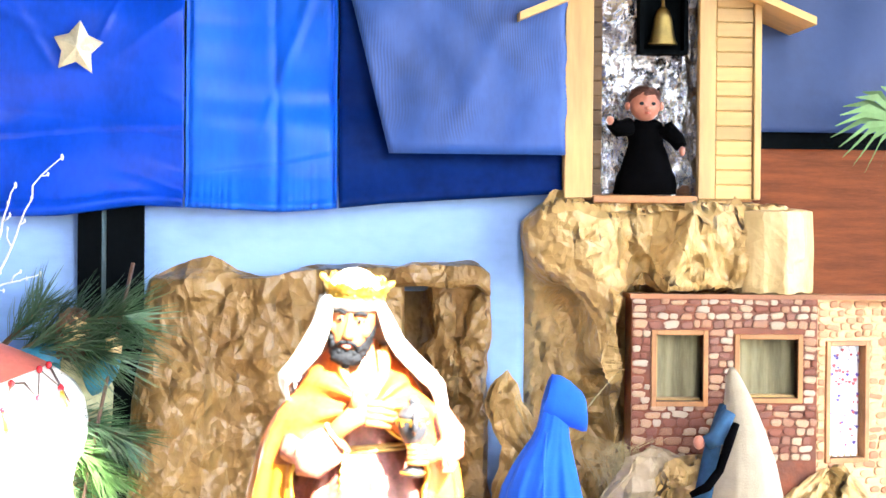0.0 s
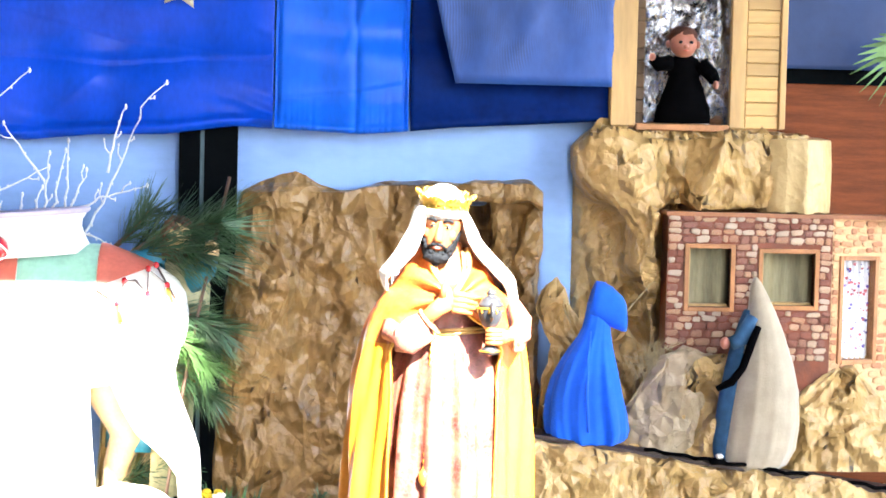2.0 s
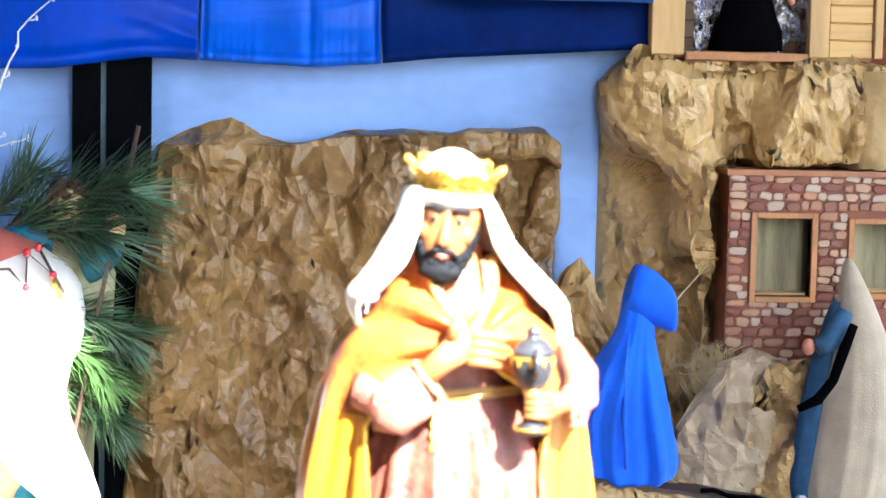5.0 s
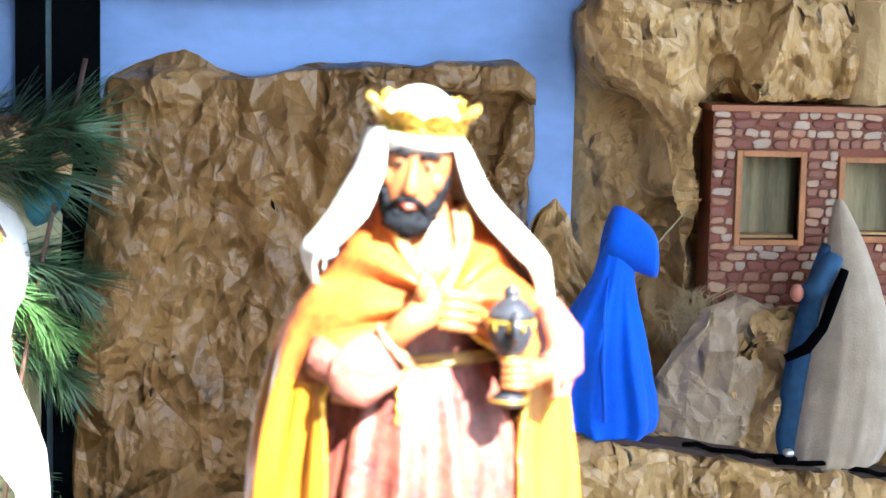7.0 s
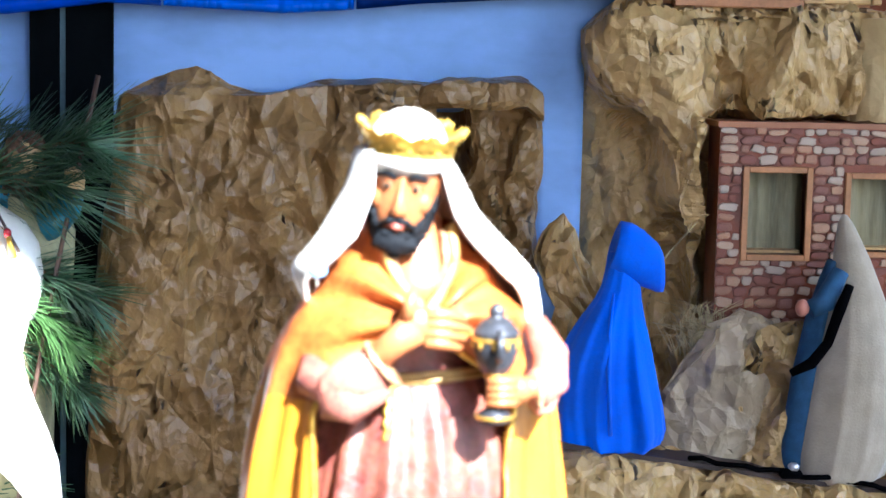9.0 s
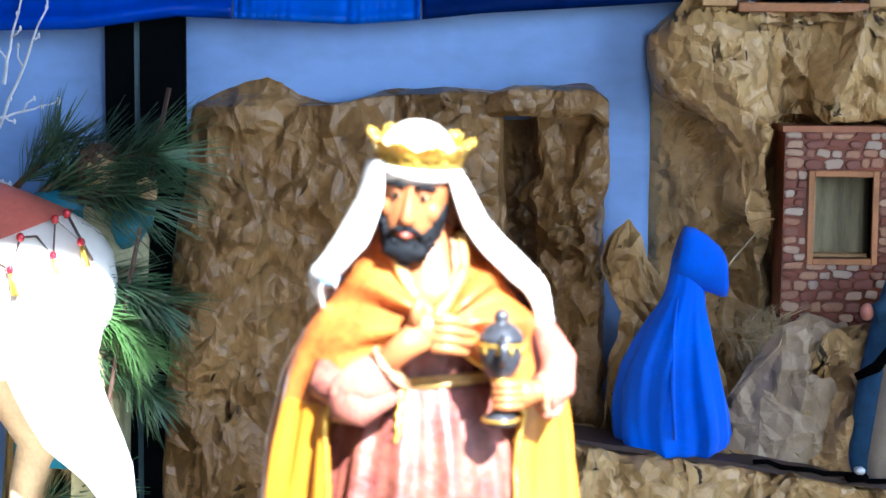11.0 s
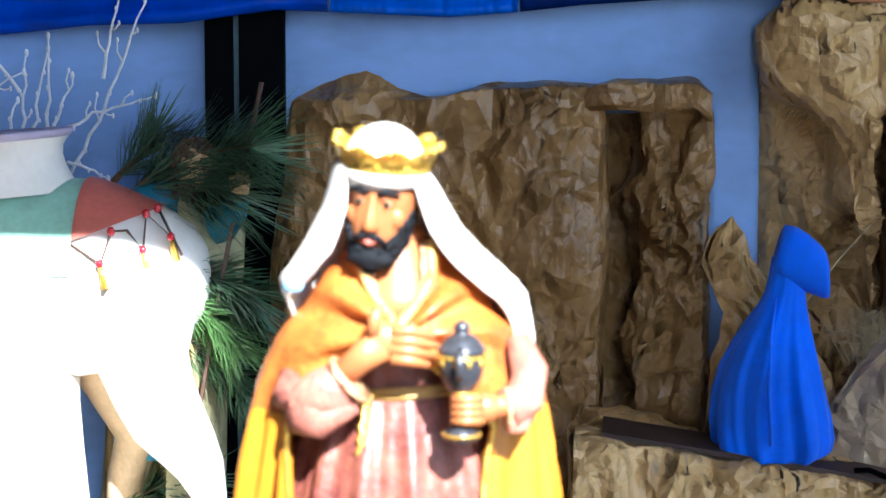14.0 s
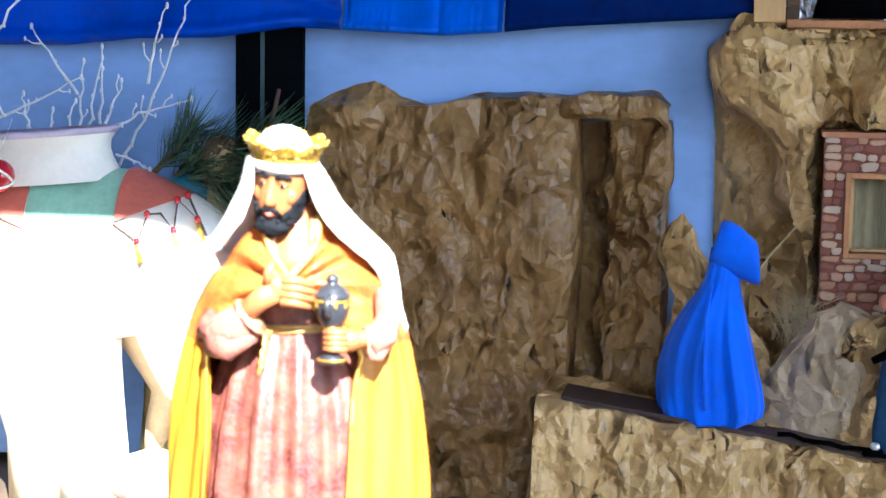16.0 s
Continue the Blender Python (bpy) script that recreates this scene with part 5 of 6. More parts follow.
    # veil from under the crown, over the back and one shoulder
    V = np.array([(0.520, -0.036, 0.052, 0.046, -0.034, 46, 42), (0.508, -0.039, 0.058, 0.046, -0.032, 44, 40), (0.498, -0.041, 0.065, 0.046, -0.030, 42, 38), (0.480, -0.046, 0.075, 0.047, -0.026, 40, 36), (0.460, -0.056, 0.086, 0.050, -0.020, 40, 36), (0.439, -0.065, 0.104, 0.056, -0.014, 42, 36), (0.420, -0.075, 0.122, 0.066, -0.006, 50, 38),
                  (0.405, -0.087, 0.137, 0.076, 0.004, 58, 44), (0.392, -0.086, 0.147, 0.084, 0.008, 72, 52), (0.36, -0.074, 0.154, 0.084, 0.014, 84, 64), (0.32, -0.070, 0.160, 0.086, 0.016, 96, 72), (0.295, -0.070, 0.166, 0.108, 0.014, 108, 80)])
    rows = []
    for z in np.linspace(0.520, 0.295, 34):
        xl, xr, ry, cy, gl, gr = (float(np.interp(-z, -V[:, 0], V[:, i])) for i in range(1, 7))
        c, rx = (xl + xr) / 2, (xr - xl) / 2
        row = []
        for j in range(65):
            a = radians(-90 + gr) + radians(360 - gl - gr) * j / 64
            g = 1 + (0.035 * math.sin(9 * a + z * 9) + 0.02 * math.sin(17 * a - z * 20)) * min(1, max(0.1, (0.47 - z) / 0.05))
            row.append((c + rx * g * math.cos(a), cy + ry * g * math.sin(a), z + (0.008 * math.sin(a * 3) if z < 0.30 else 0)))
        rows.append(row)
    k.loft(rows, WHITE, closed=False)
    k.loft([[(x * 0.97 + 0.001, (y + 0.02) * 0.955 - 0.02, z) for x, y, z in r] for r in rows], WHITE, closed=False)
    for e in (0, 64):
        k.tube([r[e] for r in rows], 0.0024, WHITE, 8)
    k.ball((-0.074, -0.052, 0.404), (0.010, 0.006, 0.007), TEAL_PALE, seg=12, rows=8)
    k.loft([ring(z, r, r * 0.8, 0.02) for z, r in ((-0.128, 0.185), (-0.116, 0.185), (-0.109, 0.178))], MOSS)
    k.v = [tuple(0.74 * c for c in p) for p in k.v]
    return solid("statue", k, label="painted resin statue of a crowned king holding a dark jar", category="statue", at=pose(0.367, -1.60, 0.555, 0, 0, 6))


king()
solid("plinth", Form().box((0.225, -1.74, STAGE), (0.525, -1.46, 0.460), BOARD, 0.004), label="plain brown wooden plinth under the king statue", category="plinth", smooth=False)


# ---- shepherd ----
def shepherd():
    s = Form()
    S = 56

    def r(z, rx, ry, cx=0.0, cy=0.0, fo=0.0, n=8, ph=0.0):
        return ring_at(cx, cy, z, rx, ry, fo, n, ph, S)
    s.loft([r(z, a, a * 0.7, 0.02) for z, a in ((-0.085, 0.13), (-0.075, 0.128), (-0.06, 0.112), (-0.052, 0.09))], MOSS)
    for sx, dy in ((-0.022, -0.012), (0.032, 0.010)):
        s.tube([(sx, dy, -0.055), (sx, dy, -0.03), (sx, dy - 0.004, 0.03), (sx * 0.9, dy, 0.11)], [0.017, 0.016, 0.022, 0.026], SKIN_PALE, 14)
        s.ball((sx, dy - 0.022, -0.045), (0.016, 0.034, 0.012), WHITE, seg=14, rows=8)
        s.tube([(sx, dy, -0.05), (sx, dy, -0.005)], [0.019, 0.018], WHITE, 14)
    # skirt, apron, tunic that bends forward
    s.loft([r(0.058, 0.062, 0.050, 0.006, 0, 0.08, 9), r(0.11, 0.060, 0.050, 0.006, 0, 0.08, 9, 0.4), r(0.18, 0.056, 0.048, 0.006, 0, 0.06, 9, 0.8), r(0.26, 0.056, 0.046, 0.006, 0, 0.03, 9, 1)], TEAL)
    s.loft([r(0.150, 0.078, 0.060, 0.006, 0, 0.09, 7, 1, ), r(0.20, 0.072, 0.056, 0.006, 0, 0.08, 7, 1.2), r(0.245, 0.064, 0.050, 0.008, 0, 0.05, 7, 1.4), r(0.275, 0.060, 0.048, 0.008, 0, 0.02, 7, 1.6)], STRAWY, caps=False)
    s.loft([r(0.255, 0.060, 0.048, 0.008, 0, 0.05, 8), r(0.29, 0.064, 0.050, 0.010, -0.002, 0.06, 8, 0.5), r(0.322, 0.060, 0.047, 0.010, -0.004, 0.03, 8, 1), r(0.36, 0.068, 0.050, 0.012, -0.008, 0.05, 8, 1.4), r(0.40, 0.074, 0.052, 0.016, -0.014, 0.04, 8, 1.8),
            r(0.435, 0.070, 0.048, 0.022, -0.020, 0.02, 8), r(0.458, 0.048, 0.040, 0.034, -0.026), r(0.468, 0.026, 0.028, 0.046, -0.030)], TEAL)
    s.loft([r(0.318, 0.062, 0.0485, 0.010, -0.004), r(0.320, 0.0635, 0.0495, 0.010, -0.004), r(0.327, 0.0635, 0.0495, 0.010, -0.004), r(0.329, 0.062, 0.0485, 0.010, -0.004)], LEATHER, caps=False)
    s.tube([(-0.012, -0.055, 0.452), (0.0, -0.066, 0.41), (0.004, -0.068, 0.385)], 0.005, LEATHER, 8)
    s.tube([(-0.048, -0.030, 0.325), (-0.02, -0.050, 0.29), (0.03, -0.058, 0.245), (0.058, -0.055, 0.225)], 0.005, LEATHER, 8)
    s.ball((0.062, -0.058, 0.225), (0.020, 0.012, 0.024), STRAWY, seg=14, rows=8)
    # cloak over one shoulder and down the back
    rows = []
    for z, x0, x1, d in ((-0.03, -0.075, 0.105, 0.055), (0.06, -0.070, 0.108, 0.058), (0.15, -0.066, 0.112, 0.060), (0.25, -0.062, 0.122, 0.062), (0.33, -0.062, 0.136, 0.062), (0.39, -0.058, 0.142, 0.060), (0.435, -0.046, 0.128, 0.056), (0.462, -0.01, 0.100, 0.046), (0.474, 0.02, 0.080, 0.034)):
        row = []
        for j in range(49):
            a = radians(-78) + radians(258) * j / 48
            g = 1 + 0.05 * math.sin(13 * a + z * 8) + 0.03 * math.sin(29 * a - z * 12)
            row.append(((x0 + x1) / 2 + (x1 - x0) / 2 * g * math.cos(a), -0.010 + d * g * math.sin(a), z))
        rows.append(row)
    s.loft(rows, SAGE, closed=False)
    s.loft([[(x * 0.97, (y + 0.01) * 0.94 - 0.01, z) for x, y, z in q] for q in rows], STRAWY, closed=False)
    # arm across the chest
    s.tube([(-0.030, -0.012, 0.440), (-0.056, -0.030, 0.395), (-0.066, -0.046, 0.360), (-0.040, -0.064, 0.366), (-0.016, -0.072, 0.384)], [0.024, 0.026, 0.026, 0.023, 0.018], TEAL, 14)
    s.tube([(-0.018, -0.072, 0.384), (-0.004, -0.076, 0.392), (0.008, -0.074, 0.404)], [0.012, 0.014, 0.009], SKIN_PALE, 12)
    for q in range(4):
        s.tube([(-0.002, -0.086, 0.382 + 0.007 * q), (0.010, -0.086, 0.384 + 0.007 * q), (0.016, -0.080, 0.386 + 0.007 * q)], 0.0038, SKIN_PALE, 7)
    # arm with the staff
    s.tube([(0.090, -0.020, 0.435), (0.122, -0.045, 0.400), (0.138, -0.062, 0.425), (0.146, -0.066, 0.445)], [0.024, 0.025, 0.021, 0.017], TEAL, 14)
    s.ball((0.150, -0.068, 0.466), (0.015, 0.012, 0.018), SKIN_PALE, seg=14, rows=8)
    for q in range(4):
        s.tube([(0.138, -0.080, 0.456 + 0.007 * q), (0.152, -0.083, 0.457 + 0.007 * q), (0.163, -0.076, 0.456 + 0.007 * q)], 0.0038, SKIN_PALE, 7)
    s.tube([(0.066, -0.090, -0.05), (0.092, -0.086, 0.15), (0.128, -0.078, 0.35), (0.152, -0.074, 0.467), (0.182, -0.066, 0.61)], 0.0034, LEATHER, 8)
    # head, bent forward and turned
    f = len(s.v)
    s.tube([(0, 0.012, -0.055), (0, 0.004, -0.010)], [0.022, 0.019], SKIN_PALE, 14)
    rows = []
    for z, w, b, d in ((0.036, 0.014, 0.018, 0.014), (0.026, 0.022, 0.026, 0.022), (0.012, 0.0255, 0.029, 0.0265), (0.0, 0.0255, 0.029, 0.026), (-0.012, 0.0245, 0.028, 0.026), (-0.024, 0.0215, 0.025, 0.0255), (-0.034, 0.0165, 0.02, 0.023), (-0.040, 0.009, 0.012, 0.018)):
        rows.append([(w * math.cos(a), (b if math.sin(a) > 0 else d) * math.sin(a), z) for a in (math.tau * j / 28 for j in range(28))])
    s.loft(rows, SKIN_PALE)
    s.loft([[(w * math.cos(a), -0.0235 - d * max(0, math.sin(a)), z) for a in (math.pi * j / 8 for j in range(9))] for z, w, d in ((0.012, 0.003, 0.003), (0.0, 0.004, 0.008), (-0.008, 0.006, 0.012), (-0.012, 0.005, 0.006))], SKIN_PALE, closed=False)
    for q in (-1, 1):
        s.ball((q * 0.0105, -0.0225, 0.005), (0.0045, 0.003, 0.002), CREAM, seg=8, rows=5)
        s.ball((q * 0.0105, -0.0248, 0.005), (0.002, 0.0012, 0.0019), BEARD, seg=7, rows=5)
        s.tube([(q * 0.004, -0.0265, 0.011), (q * 0.011, -0.0262, 0.0135), (q * 0.0185, -0.021, 0.011)], [0.0012, 0.0017, 0.001], HAIR, 7)
    rng = random.Random(6)
    for j in range(170):
        a = radians(rng.uniform(-95, 95))
        side = min(1, abs(a) / radians(75))
        t = rng.random()
        lo, hi = -0.058 + 0.034 * side, -0.022 + 0.020 * side
        z = lo + (hi - lo) * t
        q = rng.uniform(0.003, 0.005)
        rr = 0.0255 - 0.012 * max(0, (-0.034 - z) / 0.024)
        s.ball((rr * math.sin(a) * 0.92, 0.001 - rr * math.cos(a), z), (q, q, q * 1.5), HAIR, seg=6, rows=4)
    for j in range(190):
        a = radians(rng.uniform(70, 290))
        z = rng.uniform(-0.045, 0.036)
        rr = 0.030 * math.sqrt(max(0.1, 1 - (max(0, z) / 0.042) ** 2))
        s.ball((rr * 0.95 * math.sin(a), -rr * math.cos(a), z), (0.006, 0.006, 0.009), HAIR, seg=6, rows=4)
    for j in range(60):
        a, rr = rng.uniform(0, math.tau), 0.024 * math.sqrt(rng.random())
        s.ball((rr * math.cos(a), 0.004 + rr * math.sin(a), 0.040 - rr * rr * 22), (0.007, 0.007, 0.005), HAIR, seg=6, rows=4)
    turn = Matrix.Rotation(radians(24), 3, "Z") @ Matrix.Rotation(radians(20), 3, "X")
    for i in range(f, len(s.v)):
        s.v[i] = tuple(turn @ Vector(s.v[i]) + Vector((0.080, -0.052, 0.486)))
    solid("statue", s, label="painted shepherd statue in a teal tunic leaning on a staff", category="statue", at=pose(-0.145, -0.240, STAGE + 0.085, 0, 0, 0))


shepherd()


# ---- camel ----
def camel():
    c = Form()
    y0 = -0.215
    # body along x, from the chest to the rump
    rings = []
    for x, zc, ry, rz in ((-0.62, 0.665, 0.03, 0.05), (-0.58, 0.665, 0.075, 0.10), (-0.50, 0.660, 0.095, 0.135), (-0.40, 0.650, 0.108, 0.150), (-0.30, 0.648, 0.110, 0.148), (-0.22, 0.652, 0.106, 0.138), (-0.16, 0.655, 0.098, 0.122), (-0.12, 0.655, 0.086, 0.104), (-0.084, 0.655, 0.066, 0.080), (-0.066, 0.655, 0.044, 0.052), (-0.059, 0.655, 0.012, 0.016)):
        rings.append([(x, y0 + ry * math.cos(a), zc + rz * math.sin(a)) for a in (math.tau * j / 36 for j in range(36))])
    c.loft(rings, WHITE)
    # near hind leg, then the far one, tan because its shade is painted in
    c.tube([(-0.136, y0 - 0.045, 0.68), (-0.144, y0 - 0.05, 0.60), (-0.148, y0 - 0.052, 0.545), (-0.130, y0 - 0.054, 0.495), (-0.110, y0 - 0.055, 0.455), (-0.080, y0 - 0.055, 0.415), (-0.063, y0 - 0.055, 0.385), (-0.050, y0 - 0.055, 0.345), (-0.046, y0 - 0.055, 0.295), (-0.048, y0 - 0.06, 0.262), (-0.050, y0 - 0.07, 0.252)],
           [0.074, 0.072, 0.068, 0.060, 0.056, 0.044, 0.036, 0.025, 0.022, 0.028, 0.030], WHITE, 20)
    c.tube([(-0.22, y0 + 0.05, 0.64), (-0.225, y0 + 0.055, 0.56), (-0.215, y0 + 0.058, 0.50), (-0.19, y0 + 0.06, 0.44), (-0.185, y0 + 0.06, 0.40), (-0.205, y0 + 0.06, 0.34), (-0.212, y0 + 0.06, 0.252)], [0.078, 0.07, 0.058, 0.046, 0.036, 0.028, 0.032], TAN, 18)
    # fore legs
    c.tube([(-0.36, y0 - 0.01, 0.62), (-0.345, y0 - 0.015, 0.54), (-0.335, y0 - 0.02, 0.46), (-0.32, y0 - 0.02, 0.39), (-0.305, y0 - 0.02, 0.31), (-0.30, y0 - 0.02, 0.252)], [0.10, 0.094, 0.084, 0.074, 0.066, 0.064], WHITE, 20, 0.8)
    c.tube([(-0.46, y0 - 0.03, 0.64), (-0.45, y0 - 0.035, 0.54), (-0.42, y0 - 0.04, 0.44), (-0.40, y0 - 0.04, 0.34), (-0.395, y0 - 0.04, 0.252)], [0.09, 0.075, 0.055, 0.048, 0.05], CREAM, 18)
    c.tube([(-0.58, y0, 0.69), (-0.68, y0, 0.68), (-0.74, y0, 0.76), (-0.76, y0, 0.88)], [0.07, 0.055, 0.045, 0.04], WHITE, 16)

    # blanket: panels over the back
    def cloth(xa, xb, za, zb, mat, out):
        rows = []
        for i in range(17):
            x = xa + (xb - xa) * i / 16
            low = za + (zb - za) * i / 16
            top = 0.803 - 0.55 * max(0, abs(x + 0.33) - 0.10) ** 1.15
            row = []
            end = math.acos(min(0.95, (low - 0.65) / (top + out - 0.65)))
            for j in range(25):
                a = end * (-1 + j / 12)
                row.append((x, y0 + (0.112 + out) * math.sin(a) * (1 if x < -0.2 else 1 - 1.1 * (x + 0.2)), max(low, 0.65 + (top + out - 0.65) * math.cos(a))))
            rows.append(row)
        c.loft(rows, mat, closed=False)
    cloth(-0.392, -0.236, 0.668, 0.672, MINT, -0.0012)
    cloth(-0.235, -0.122, 0.722, 0.764, CORAL, 0.0015)
    cloth(-0.53, -0.393, 0.76, 0.705, CORAL, 0.001)
    # saddle collar
    c.loft([[(-0.385 + rx * 1.2 * math.cos(a), y0 + ry * math.sin(a), z + 0.10 * rx * math.cos(a)) for a in (math.tau * j / 40 for j in range(40))] for z, rx, ry in
            ((0.775, 0.112, 0.085), (0.795, 0.102, 0.078), (0.812, 0.095, 0.072), (0.828, 0.091, 0.069), (0.842, 0.092, 0.069), (0.853, 0.098, 0.073), (0.861, 0.104, 0.077), (0.865, 0.102, 0.075), (0.858, 0.088, 0.06))], WHITE, caps=False)
    c.loft([[(-0.385 + rx * 1.2 * math.cos(a), y0 + ry * math.sin(a), z + 0.10 * rx * math.cos(a)) for a in (math.tau * j / 40 for j in range(40))] for z, rx, ry in ((0.8545, 0.1000, 0.0745), (0.8615, 0.1055, 0.0785), (0.8665, 0.1035, 0.0765), (0.860, 0.085, 0.06))], LILAC)
    c.tube([(-0.60, y0 - 0.02, 0.815), (-0.54, y0 - 0.03, 0.842), (-0.47, y0 - 0.03, 0.845)], [0.024, 0.03, 0.018], TAN, 14)
    # strings of tassels
    pts = [(-0.236, 0.716), (-0.192, 0.690), (-0.181, 0.734), (-0.16, 0.735), (-0.135, 0.708), (-0.137, 0.757), (-0.098, 0.726), (-0.122, 0.764), (-0.082, 0.700)]
    skin_y = lambda x, z: y0 - 0.108 * math.sqrt(max(0.12, 1 - ((z - 0.652) / 0.128) ** 2)) * (1 if x < -0.2 else max(0.5, 1 - 2.6 * (x + 0.2))) - 0.004
    c.tube([(x, skin_y(x, z), z) for x, z in pts], 0.0022, LEATHER, 6)
    for i, (x, z) in enumerate(pts):
        if i not in (0, 3, 8):
            c.ball((x, skin_y(x, z) - 0.003, z), (0.006, 0.005, 0.007), RED, seg=8, rows=6)
        if i in (1, 4, 6):
            c.tube([(x, skin_y(x, z) - 0.003, z), (x + 0.008, skin_y(x, z) - 0.004, z - 0.035)], [0.003, 0.006], GOLD, 8)
    c.v = [(*nearer(p, 0.11)[:2], nearer(p, 0.11)[2] if p[2] > 0.33 else p[2] + (nearer(p, 0.11)[2] - p[2]) * max(0.0, (p[2] - 0.27) / 0.06)) for p in c.v]
    solid("statue", c, label="glazed white camel statue with a mint and coral saddle blanket", category="statue")


camel()


def bauble(x, y, z):
    b = base("bauble", "shiny red bauble with silver bands hanging beside the camel", "bauble")
    solid("ball", Form().ball((x, y, z), 0.028, RED, seg=28, rows=18), b)
    solid("cap", Form().tube([(x, y, z + 0.026), (x, y, z + 0.035)], [0.008, 0.007], SILVER, 12), b)
    for k in (-1, 1):
        pts = []
        for j in range(33):
            a = math.tau * j / 32
            q = Vector((math.cos(a), math.sin(a), 0)) * 0.0278
            pts.append(Vector((x, y, z)) + Euler((radians(34 * k), radians(20), 0)).to_matrix() @ q)
        solid("band", Form().tube(pts, 0.0022, SILVER, 6), b, "silver glitter band")
    solid("hanger", Form().tube([(x, y, z + 0.034), (x + 0.002, y + 0.03, z + 0.06), (x + 0.006, y + 0.05, z + 0.09)], 0.0008, SILVER, 6), b)


bauble(-0.398, -0.435, 0.800)


# ---- twigs, pine, small plants ----
def white_twigs():
    t = base("twig_bunch", "bunch of white-sprayed bare twigs behind the camel", "twigs")
    rng = random.Random(11)
    stems = [((-0.292, 0.795), (-0.241, 0.89), (-0.2, 0.983), (-0.164, 1.089), (-0.12, 1.131)),
             ((-0.234, 0.944), (-0.22, 1.031), (-0.202, 1.079)),
             ((-0.309, 0.859), (-0.241, 0.893), (-0.186, 0.91), (-0.151, 0.919)),
             ((-0.286, 0.82), (-0.255, 0.811), (-0.22, 0.794)),
             ((-0.365, 0.848), (-0.359, 0.913), (-0.354, 0.982)),
             ((-0.382, 0.853), (-0.368, 0.913)),
             ((-0.32, 0.854), (-0.314, 0.953), (-0.314, 1.007)),
             ((-0.308, 0.864), (-0.29, 0.909), (-0.272, 0.948)),
             ((-0.348, 0.848), (-0.337, 0.923), (-0.32, 0.987)),
             ((-0.362, 0.923), (-0.404, 0.977), (-0.447, 1.041)),
             ((-0.518, 0.87), (-0.43, 0.912), (-0.355, 0.952)),
             ((-0.524, 0.85), (-0.537, 0.95), (-0.538, 1.05), (-0.542, 1.15)),
             ((-0.534, 1.001), (-0.491, 1.07), (-0.397, 1.148)),
             ((-0.446, 0.846), (-0.459, 0.891), (-0.466, 0.923)),
             ((-0.41, 0.847), (-0.406, 0.897)),
             ((-0.488, 0.881), (-0.51, 0.911)),
             ((-0.522, 0.9), (-0.579, 0.915)),
             ((-0.541, 1.09), (-0.568, 1.13))]
    for i, s in enumerate(stems):
        y = -0.125 - 0.010 * (i % 4)
        f = Form()
        way = [nearer((x, y, z), 0.105) for x, z in s]
        n = 4 * (len(way) - 1)
        pts = []
        for j in range(n + 1):
            p = Vector(along(way, j / n))
            bend = 0.0 if j == 0 else 1.0
            pts.append(p + bend * Vector((rng.gauss(0, 0.0016), rng.gauss(0, 0.002), rng.gauss(0, 0.0014))))
        f.tube(pts, [0.0028 - 0.0017 * j / n for j in range(n + 1)], TWIG, 7)
        f.ball(pts[-1], (0.0030, 0.0030, 0.006), TWIG, seg=7, rows=5)
        for j in range(2, n, 2):
            d = (pts[j + 1] - pts[j - 1]).normalized()
            out = Vector((d.z, 0, -d.x)) * (1 if (j // 2 + i) % 2 else -1)
            ln = rng.uniform(0.010, 0.045)
            if rng.random() < 0.42:
                mid = pts[j] + (d * 0.55 + out * 0.65) * ln * 0.55
                end = mid + (d * 0.85 + out * 0.30) * ln * 0.5
                f.tube([pts[j], mid, end], [0.0016, 0.0013, 0.0009], TWIG, 6)
                f.ball(end, (0.0022, 0.0022, 0.0044), TWIG, seg=6, rows=4)
            else:
                f.ball(pts[j] + out * 0.002, (0.0022, 0.0022, 0.004), TWIG, seg=6, rows=4)
        solid("twig", f, t)


white_twigs()


def pine_branch(name, stem, needle_mat, seed, count, length=0.075, label=""):
    b = base(name, label, "pine branch", group="pine branches beside the cliff")
    stem = [nearer(p, 0.125) for p in stem]
    solid("stem", Form().tube(stem, [0.0055 - 0.003 * i / (len(stem) - 1) for i in range(len(stem))], BARK, 7), b)
    rng = random.Random(seed)
    f = Form()
    pl = np.array(stem)
    for i in range(count):
        s = rng.uniform(0.05, 1.0) ** 0.8
        p = Vector(along(pl, s))
        d = (Vector(along(pl, min(1, s + 0.03))) - Vector(along(pl, max(0, s - 0.03)))).normalized()
        side = Vector((rng.gauss(0, 1), rng.gauss(0, 1), rng.gauss(0, 1)))
        side = (side - d * side.dot(d)).normalized()
        ln = length * rng.uniform(0.65, 1.15)
        tip = p + (d * rng.uniform(0.7, 1.3) + side * 0.75).normalized() * ln
        tip.y = min(tip.y, -0.19)
        mid = p.lerp(tip, 0.55) + Vector((0, 0, -0.07 * ln)) + side * 0.06 * ln
        tip.z -= 0.10 * ln
        w = side.cross(tip - p).normalized() * 0.0013
        n = (tip - p).cross(w).normalized() * 0.0007
        f.loft([[p + w, p + n, p - w], [mid + w, mid + n, mid - w], [tip + w * 0.2, tip + n * 0.2, tip - w * 0.2]], needle_mat, caps=False)
    tagged(solid("needles", f, b, smooth=False), kind="stuff")


